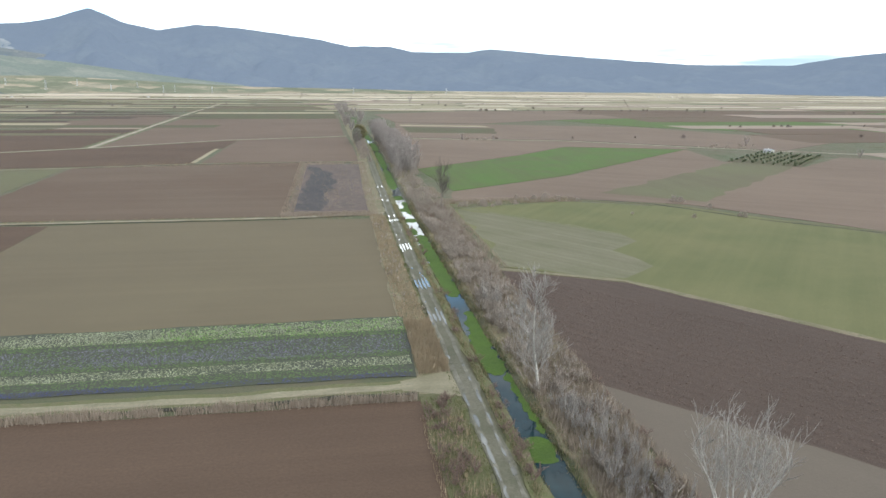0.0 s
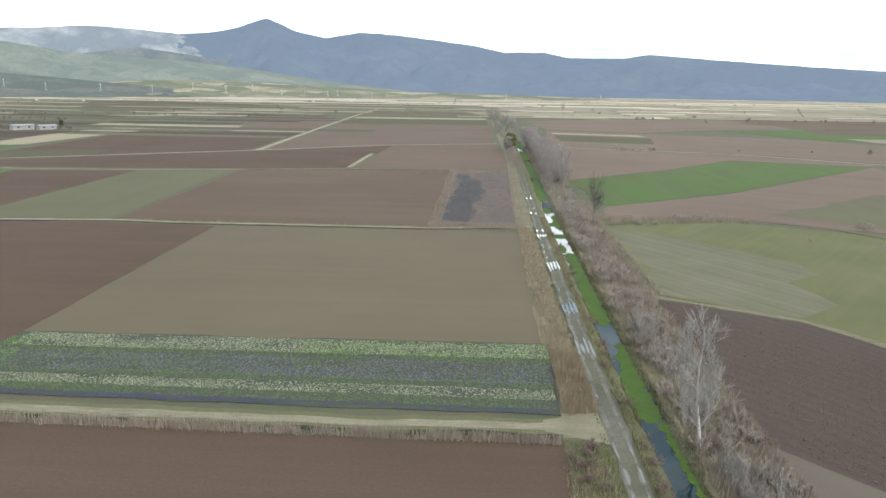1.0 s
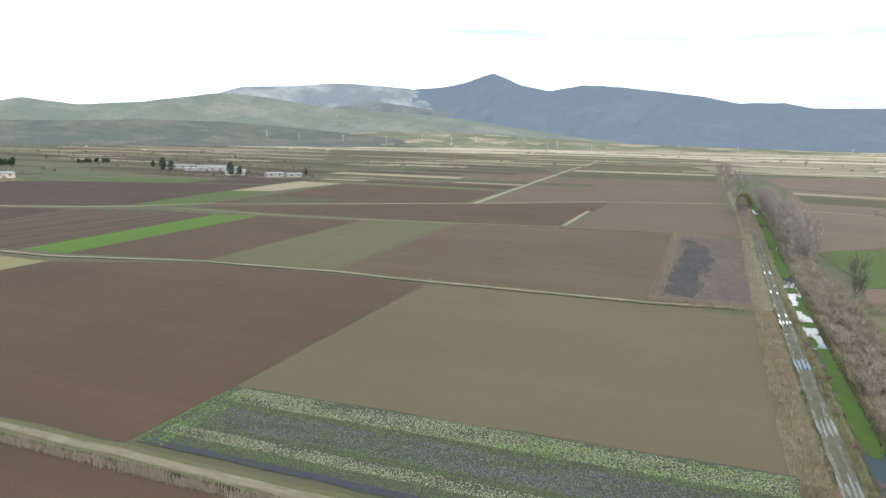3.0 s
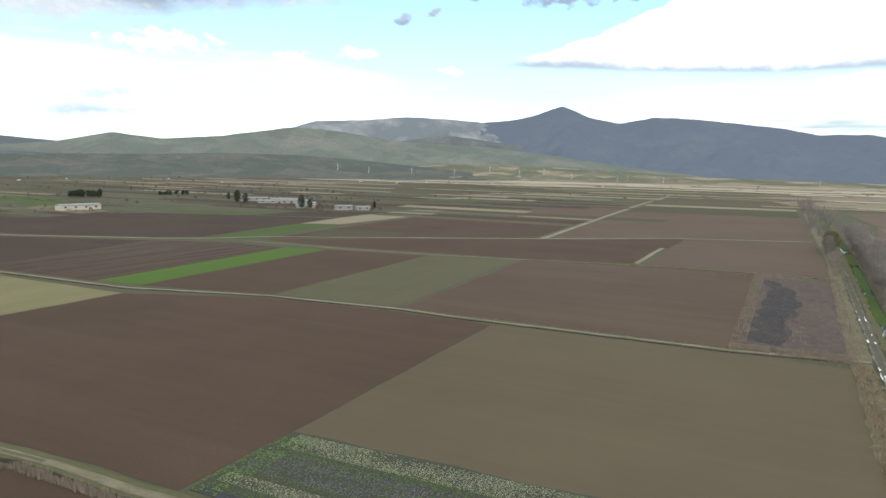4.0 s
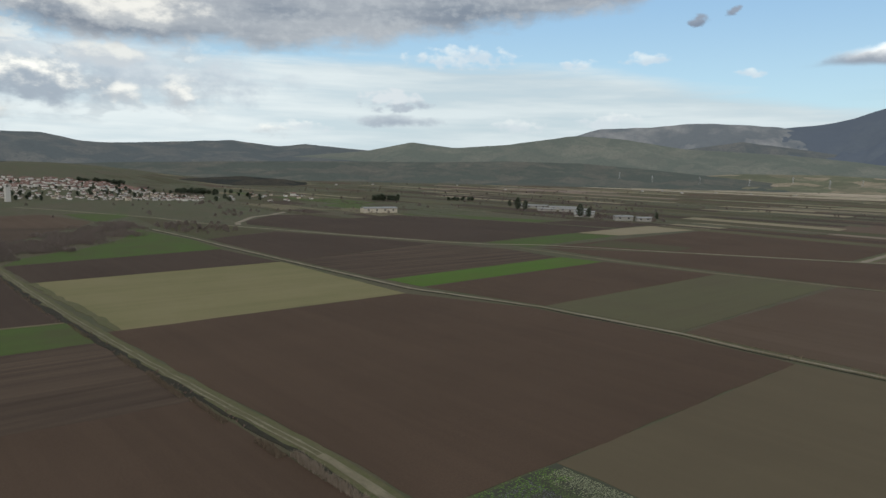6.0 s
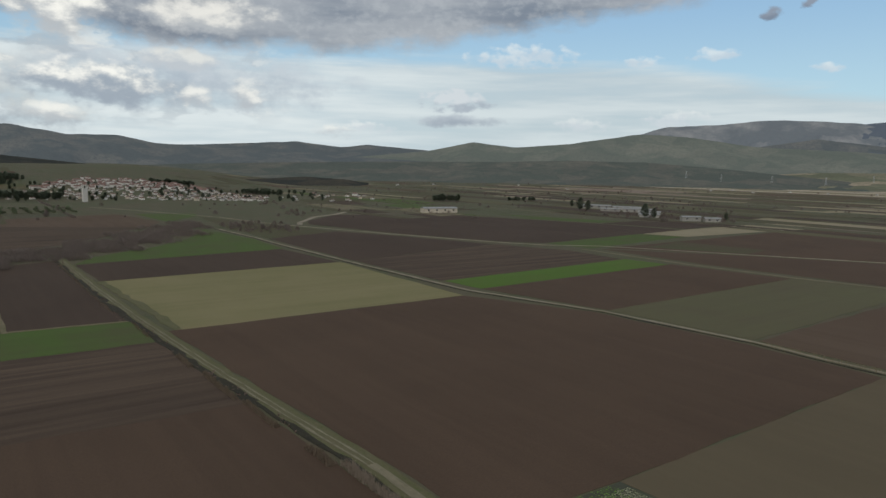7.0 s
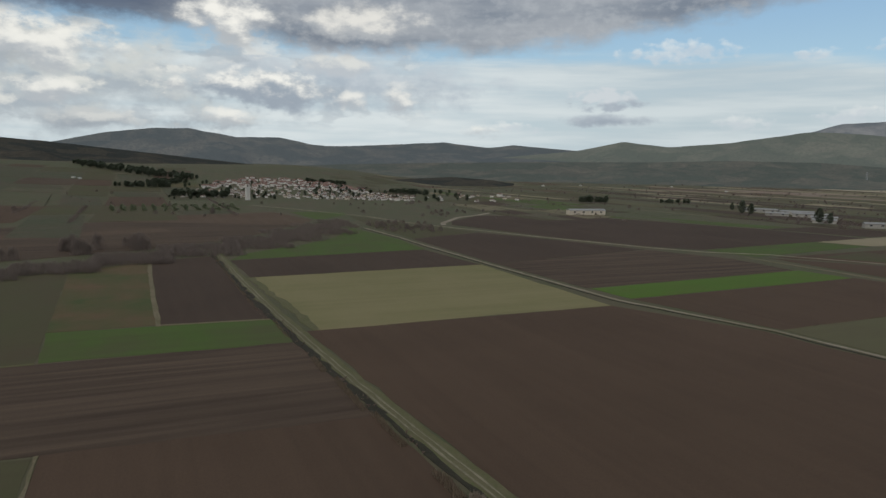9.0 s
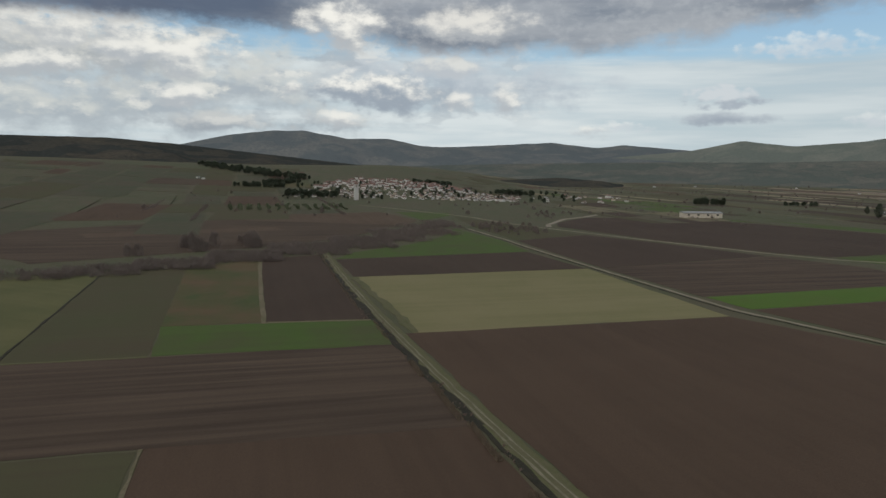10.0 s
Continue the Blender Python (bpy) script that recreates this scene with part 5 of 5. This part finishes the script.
# ---- leafy and coniferous trees ----
def leafy_tree(name, label, category, seed, height, width, leaf, group="", pointed=0.0, leaves=420, size=0.5):
    """An evergreen or still-leafed tree: trunk, limbs and a crown of many leaf clumps with gaps."""
    r = random.Random(seed)
    thing = new(name)
    v, f = sticks_mesh([(np.array([0, 0, -0.3]), np.array([0, 0, height * 0.75]), height * 0.022, height * 0.008)]
                       + [(np.array([0, 0, height * (0.2 + 0.09 * k)]), np.array([math.cos(k * 2.4), math.sin(k * 2.4), 0]) * width * 0.3 + np.array([0, 0, height * (0.32 + 0.09 * k)]), 0.09, 0.03) for k in range(5)], 5)
    np_mesh("trunk", v, f, grey_bark, thing)
    base = np.array([(-1, 0, 0), (1, 0, 0.1), (0, 0.25, 1.0), (0, -1, 0.3), (0.2, 1, 0.2)], float)
    tri = np.array([(0, 1, 2), (3, 4, 2), (0, 3, 1)])
    P, S = [], []
    for _ in range(leaves):
        z = r.random()
        w = (1 - z) ** 0.8 if pointed else math.sin(math.pi * (0.1 + 0.85 * z)) ** 0.7
        a = r.uniform(0, 6.3)
        rad = width / 2 * w * math.sqrt(r.random()) * (1 + 0.35 * noise.noise((math.cos(a) * 1.5 + seed, math.sin(a) * 1.5, z * 4)))
        P.append((rad * math.cos(a), rad * math.sin(a), height * (0.16 + 0.82 * z)))
        S.append(size * r.uniform(0.6, 1.4))
    S = np.array(S)
    V, F = scatter(base, tri, np.array(P), np.array([r.uniform(0, 6.3) for _ in P]), np.stack([S, S, S * 0.8], -1))
    np_mesh("crown", V, F, leaf, thing)
    return tagged(thing, label, category, group)


pine_leaf = plant_mat("dark pine needles", (0.085, 0.105, 0.070), (0.115, 0.130, 0.090))
willow_leaf = plant_mat("yellowish willow leaves", (0.24, 0.205, 0.105), (0.16, 0.145, 0.085))
grey_leaf = plant_mat("grey green leaves", (0.34, 0.325, 0.26), (0.22, 0.21, 0.17))
willow = leafy_tree("willow_tree", "yellowish green willow beside the canal road", "tree", 21, 13, 12, willow_leaf, leaves=1500, size=0.5)
willow.matrix_basis = pose(23.5, 548, 0)
second = leafy_tree("willow_tree", "grey green pointed willow beside the canal road", "tree", 22, 12, 7, grey_leaf, pointed=0.0, leaves=1100, size=0.45)
second.matrix_basis = pose(20.5, 522, 0)
pine = leafy_tree("pine_tree", "dark green conifer in a windbreak row", "tree", 23, 12, 8.0, pine_leaf, group="windbreak conifers", leaves=420, size=0.95)
pine.matrix_basis = pose(-1040, 160, rise(-1040, 160))
r_pine = random.Random(9)


def pine_row(a, b, n, wide, scale=1.0):
    for k in range(n):
        f = (k + r_pine.uniform(-0.3, 0.3)) / max(1, n - 1)
        x, y = a[0] + (b[0] - a[0]) * f + r_pine.uniform(-wide, wide), a[1] + (b[1] - a[1]) * f + r_pine.uniform(-wide, wide)
        copy_thing(pine, pose(x, y, rise(x, y) - 0.2, 0, 0, r_pine.uniform(0, 360)) @ Matrix.Scale(scale * r_pine.uniform(0.75, 1.15), 4))


pine_row((-1035, 92), (-1010, 150), 38, 6, 0.85)
pine_row((-1690, -60), (-1330, 136), 120, 22, 0.95)
pine_row((-1240, 62), (-1262, 112), 26, 7, 0.8)
pine_row((-1190, 20), (-1180, 90), 28, 6, 0.75)
pine_row((-1290, 325), (-1270, 390), 28, 8, 0.75)
pine_row((-1110, 430), (-1080, 475), 24, 6, 0.75)
pine_row((-850, 620), (-838, 652), 12, 4, 0.95)
pine_row((-830, 745), (-815, 790), 12, 4, 0.55)
tall = leafy_tree("cypress_tree", "tall dark tree beside the farm sheds", "tree", 24, 17, 9, pine_leaf, group="farmyard trees", leaves=700, size=0.7)
tall.matrix_basis = pose(-606, 668, 0)
for x, y, s in ((-600, 675, 0.8), (-487, 640, 0.95), (-480, 646, 0.7), (-430, 700, 0.5), (-670, 720, 0.6)):
    copy_thing(tall, pose(x, y, 0, 0, 0, 40 * s) @ Matrix.Scale(s, 4))
olive = leafy_tree("olive_tree", "small round grey green olive tree", "tree", 25, 2.6, 2.6, plant_mat("olive leaves", (0.16, 0.19, 0.11), (0.22, 0.24, 0.155)), group="olive grove", leaves=90, size=0.42)
olive.matrix_basis = pose(267, 360, 0)
for i in range(9):
    for j in range(7):
        if i or j:
            x, y = 267 + 6.4 * i - 4.0 * j + r_pine.uniform(-0.5, 0.5), 360 + 6.0 * i + 4.4 * j + r_pine.uniform(-0.5, 0.5)
            copy_thing(olive, pose(x, y, 0, 0, 0, r_pine.uniform(0, 360)) @ Matrix.Scale(r_pine.uniform(0.55, 0.8), 4))
for i in range(13):
    for j in range(6):
        x, y = -770 - 14 * j + r_pine.uniform(-3, 3), 20 + 10 * i + r_pine.uniform(-2, 2)
        copy_thing(olive, pose(x, y, rise(x, y), 0, 0, r_pine.uniform(0, 360)) @ Matrix.Scale(r_pine.uniform(0.9, 1.5), 4))


# ---- buildings ----
def box(bm, x0, x1, y0, y1, z0, z1):
    m = Matrix.Translation(((x0 + x1) / 2, (y0 + y1) / 2, (z0 + z1) / 2)) @ Matrix.Diagonal((x1 - x0, y1 - y0, z1 - z0, 1))
    bmesh.ops.create_cube(bm, size=1.0, matrix=m)
    return bm


def gable(bm, w, l, z, rise_, over, thick):
    """A pitched roof of two thick slopes, with closed gable ends."""
    for side in (-1, 1):
        vs = []
        for y in (-l / 2 - over, l / 2 + over):
            for x, h in ((0, rise_), (side * (w / 2 + over), -over * rise_ / (w / 2))):
                vs += [bm.verts.new((x, y, z + h)), bm.verts.new((x, y, z + h + thick))]
        a = vs
        for f in ((0, 2, 6, 4), (1, 5, 7, 3), (0, 4, 5, 1), (2, 3, 7, 6), (0, 1, 3, 2), (4, 6, 7, 5)):
            bm.faces.new([a[i] for i in f])
    for y in (-l / 2 + 0.05, l / 2 - 0.05):
        bm.faces.new([bm.verts.new(p) for p in ((-w / 2, y, z), (w / 2, y, z), (0, y, z + rise_))])
    bmesh.ops.recalc_face_normals(bm, faces=bm.faces[:])
    return bm


glass = plain_mat("dark window glass", (0.03, 0.035, 0.04), (0.05, 0.055, 0.06), 0.1, 0.5)
wood_door = plain_mat("brown wooden door", (0.12, 0.075, 0.045), None, 0.7)


def house(label, w, l, h, pitch, wall_mat, roof_mat, group):
    thing = new("house")
    wall = part("wall", box(bmesh.new(), -w / 2, w / 2, -l / 2, l / 2, -1.5, h), wall_mat, thing)
    roof = part("roof", gable(bmesh.new(), w, l, h, pitch, 0.5, 0.22), roof_mat, thing)
    part("chimney", box(bmesh.new(), w * 0.2, w * 0.2 + 0.7, l * 0.15, l * 0.15 + 0.7, h + 0.2, h + pitch + 0.9), wall_mat, roof)
    for side in (-1, 1):
        for k in (-0.28, 0.28):
            for z in ((1.0,) if h < 4 else (1.0, 3.9)):
                xo = side * (w / 2 + 0.02)
                part("window", box(bmesh.new(), xo - 0.06, xo + 0.06, k * l - 0.55, k * l + 0.55, z, z + 1.3), glass, thing)
    part("door", box(bmesh.new(), w / 2 - 0.04, w / 2 + 0.07, -0.5, 0.5, 0.0, 2.1), wood_door, thing)
    return tagged(thing, label, "house", group)


white_wall = plain_mat("white plaster", (0.74, 0.71, 0.66), (0.52, 0.49, 0.45), 0.9, 0.2, 0.8, 0.6)
cream_wall = plain_mat("cream plaster", (0.60, 0.53, 0.43), (0.46, 0.40, 0.32), 0.9, 0.2, 0.8, 0.4)
red_tile = plain_mat("red roof tiles", (0.220, 0.135, 0.110), (0.150, 0.100, 0.086), 0.85, 0.2, 0.9, 0.4)
brown_tile = plain_mat("weathered brown roof tiles", (0.215, 0.155, 0.130), (0.150, 0.115, 0.100), 0.85, 0.2, 0.9, 0.4)
grey_roof = plain_mat("grey sheet roof", (0.25, 0.25, 0.245), (0.17, 0.17, 0.17), 0.6, 0.4, 0.6, 0.2)
kinds = [house("white plastered village house with a red tiled roof", 9, 11, 5.6, 2.0, white_wall, red_tile, "village houses"),
         house("low white village house with a weathered brown roof", 8, 10, 3.2, 1.8, white_wall, brown_tile, "village houses"),
         house("cream village house with a red tiled roof", 9, 10, 5.8, 2.1, cream_wall, red_tile, "village houses"),
         house("small white house with a grey sheet roof", 7, 8, 3.0, 1.2, white_wall, grey_roof, "village houses")]
r_house = random.Random(31)
spots, tries = [], 0
while len(spots) < 400 and tries < 20000:
    tries += 1
    b = r_house.uniform(-87.0, -68.5)
    front = 985 - 25 * float(smooth_step(-82, -72, b))
    depth = 330 * float(smooth_step(-88, -82, b)) * (1 - 0.75 * float(smooth_step(-78, -69, b))) + 30
    rr = front + depth * r_house.random() ** 1.2
    x, y = -30 + rr * math.sin(radians(b)), 44 + rr * math.cos(radians(b))
    if all((x - p[0]) ** 2 + (y - p[1]) ** 2 > 80 for p in spots) and math.hypot(x + 967, y - 177) > 18:
        spots.append((x, y))
for k in range(22):
    b, rr = r_house.uniform(-69, -60), r_house.uniform(960, 1150)
    spots.append((-30 + rr * math.sin(radians(b)), 44 + rr * math.cos(radians(b))))
spots.sort(key=lambda p: math.hypot(p[0] + 30, p[1] - 44))
for k, (x, y) in enumerate(spots[:270]):
    m = pose(x, y, rise(x, y), 0, 0, r_house.choice((0, 90, 20, 110)) + r_house.uniform(-12, 12)) @ Matrix.Scale(r_house.uniform(0.5, 0.82), 4)
    which = k if k < 4 else r_house.choices(range(4), (5, 4, 2, 2))[0]
    if k < 4:
        kinds[k].matrix_basis = m
    else:
        copy_thing(kinds[which], m)


def back_rows(places):
    """The houses behind the front rows of the village: walls and pitched roofs."""
    bm = bmesh.new()
    for x, y in places:
        first = len(bm.faces)
        w, l, h = r_house.uniform(4.5, 6.5), r_house.uniform(5, 8), r_house.uniform(2.4, 4.4)
        keep = set(bm.verts)
        box(bm, -w / 2, w / 2, -l / 2, l / 2, -1.5, h)
        walls = len(bm.faces)
        gable(bm, w, l, h, 1.5, 0.4, 0.2)
        bm.faces.ensure_lookup_table()
        for f in bm.faces[first:walls]:
            f.material_index = 0
        for f in bm.faces[walls:]:
            f.material_index = 1
        m = pose(x, y, rise(x, y), 0, 0, r_house.choice((0, 90, 20, 110)) + r_house.uniform(-12, 12))
        for v in [v for v in bm.verts if v not in keep]:
            v.co = m @ v.co
    me = bpy.data.meshes.new("village_houses")
    bm.to_mesh(me)
    bm.free()
    me.materials.append(white_wall)
    me.materials.append(red_tile)
    tagged(new("village_houses", me), "white houses with tiled roofs in the back rows of the village", "houses", kind="stuff")


back_rows(spots[270:])
for b, rr in ((-58, 1800), (-55, 1900), (-63, 2100), (-48, 2000), (-44, 1700), (-66, 1900), (-33, 1900), (-30, 1850), (-27.5, 1950), (-31.5, 2000), (-25, 1900), (-22, 1950), (-93.8, 1290), (-94.2, 1310), (27, 2400), (28, 2420), (-13, 1900), (-10, 1950)):
    x, y = -30 + rr * math.sin(radians(b)), 44 + rr * math.cos(radians(b))
    copy_thing(kinds[3], pose(x, y, rise(x, y), 0, 0, 30 * rr) @ Matrix.Scale(1.0, 4))


def garden_trees(n):
    """Small dark trees in the gardens between the houses."""
    src = next(c for c in pine.children if c.name.startswith("crown")).data
    v = np.array([tuple(p.co) for p in src.vertices])
    f = np.array([tuple(p.vertices) for p in src.polygons])
    P, S = [], []
    for _ in range(n):
        b, rr = r_house.uniform(-88, -64), r_house.uniform(955, 1260)
        x, y = -30 + rr * math.sin(radians(b)), 44 + rr * math.cos(radians(b))
        P.append((x, y, rise(x, y) - 0.8))
        S.append(r_house.uniform(0.3, 0.65))
    S = np.array(S)
    V, F = scatter(v, f, np.array(P), rng.uniform(0, 6.3, n), np.stack([S, S, S], -1))
    tagged(np_mesh("garden_trees", V, F, pine_leaf), "small dark trees in the village gardens", "trees", kind="stuff")


garden_trees(150)
hut = copy_thing(kinds[3], pose(300, 436, 0, 0, 0, 30))
tagged(hut, "small white hut beside the olive plot", "hut", "lone huts")

tower = new("bell_tower")
part("shaft", box(bmesh.new(), -2.6, 2.6, -2.6, 2.6, -1, 17), white_wall, tower)
belfry = bmesh.new()
for sx in (-1, 1):
    for sy in (-1, 1):
        box(belfry, sx * 2.3 - 0.5, sx * 2.3 + 0.5, sy * 2.3 - 0.5, sy * 2.3 + 0.5, 17, 20.5)
box(belfry, -2.9, 2.9, -2.9, 2.9, 20.5, 21.1)
part("belfry", belfry, white_wall, tower)
cap = bmesh.new()
bmesh.ops.create_cone(cap, cap_ends=True, segments=4, radius1=3.6, radius2=0.1, depth=4.5, matrix=Matrix.Translation((0, 0, 23.3)) @ Matrix.Rotation(math.pi / 4, 4, "Z"))
part("roof", cap, red_tile, tower)
tower.matrix_basis = pose(-967, 177, rise(-967, 177), 0, 0, 12)
tagged(tower, "white square church bell tower with a pointed roof", "bell tower")


shed_wall = plain_mat("stained grey plaster", (0.40, 0.38, 0.34), (0.28, 0.26, 0.235), 0.9, 0.2, 0.5, 0.5)


def shed(label, w, l, h, pitch, wall_mat, roof_mat, x, y, turn, group=""):
    thing = new("farm_shed")
    part("wall", box(bmesh.new(), -w / 2, w / 2, -l / 2, l / 2, -0.5, h), wall_mat, thing)
    part("roof", gable(bmesh.new(), w, l, h, pitch, 0.6, 0.2), roof_mat, thing)
    n = max(2, int(l / 9))
    for side in (-1, 1):
        for k in range(n):
            y0 = -l / 2 + (k + 0.5) * l / n
            xo = side * (w / 2 + 0.05)
            part("window", box(bmesh.new(), xo - 0.12, xo + 0.05, y0 - 1.1, y0 + 1.1, h * 0.5, h * 0.8), glass, thing)
    part("gate", box(bmesh.new(), -1.8, 1.8, l / 2 - 0.05, l / 2 + 0.1, 0, min(h - 0.4, 3.6)), wood_door, thing)
    thing.matrix_basis = pose(x, y, rise(x, y), 0, 0, turn)
    return tagged(thing, label, "shed", group)


shed("long cream farm shed standing alone in the fields", 12, 40, 5.0, 1.3, cream_wall, grey_roof, -648, 486, -12)
for x, y, turn, l, w, h in ((-640, 735, -60, 48, 13, 5.0), (-600, 748, -55, 44, 12, 4.5), (-560, 722, -60, 46, 12, 5.0), (-520, 690, -50, 30, 11, 5.0), (-498, 662, -55, 26, 10, 4.5), (-445, 660, -35, 24, 10, 5.5), (-428, 672, -35, 20, 9, 4.5), (-590, 705, -55, 30, 10, 4.0)):
    shed("low farm shed with a pale grey sheet roof", w * 0.8, l * 0.8, h * 0.8, 1.0, shed_wall, grey_roof, x, y, turn, "farmyard sheds")


# ---- power pylons on the far slope ----
def pylon():
    steel = plain_mat("galvanised steel", (0.42, 0.43, 0.44), (0.34, 0.34, 0.34), 0.5, 0.5)
    thing = new("power_pylon")
    legs = [np.array([sx * 3.2, sy * 3.2, 0.0]) for sx in (-1, 1) for sy in (-1, 1)]
    tops = [np.array([sx * 0.6, sy * 0.6, 34.0]) for sx in (-1, 1) for sy in (-1, 1)]
    for a, b in zip(legs, tops):
        v, f = sticks_mesh([(a, b, 0.28, 0.20)], 4)
        np_mesh("leg", v, f, steel, thing)
    brace = []
    for k in range(6):
        for i, j in ((0, 1), (1, 3), (3, 2), (2, 0)):
            p = legs[i] + (tops[i] - legs[i]) * k / 6
            q = legs[j] + (tops[j] - legs[j]) * (k + 1) / 6
            brace.append((p, q, 0.16, 0.16))
    v, f = sticks_mesh(brace, 3)
    np_mesh("bracing", v, f, steel, thing)
    for z, w in ((22.0, 6.0), (27.0, 7.5), (32.0, 5.5)):
        v, f = sticks_mesh([(np.array([-w, 0, z]), np.array([w, 0, z]), 0.2, 0.2), (np.array([-w, 0, z]), np.array([0, 0, z + 1.8]), 0.16, 0.16), (np.array([w, 0, z]), np.array([0, 0, z + 1.8]), 0.16, 0.16)], 3)
        np_mesh("arm", v, f, steel, thing)
    return tagged(thing, "pale steel lattice power pylon on the far slope", "pylon", "power line pylons")


first = pylon()
for k, (b, rr, z) in enumerate(((-20.2, 2350, 12), (-16.0, 2400, 8), (-12.4, 2350, 5), (-11.6, 2500, 5), (-8.9, 2450, 2), (9.5, 2500, 0), (-25.5, 2350, 16), (-29.0, 2300, 18), (-32.5, 2300, 20), (-18.2, 2600, 20), (-14.2, 2650, 14), (-35, 2400, 28), (-22.6, 2600, 24), (2, 2500, 0))):
    m = pose(-8 + rr * math.sin(radians(b)), 20 + rr * math.cos(radians(b)), z, 0, 0, -b + 20) @ Matrix.Scale(0.8, 4)
    if k == 0:
        first.matrix_basis = m
    else:
        copy_thing(first, m)
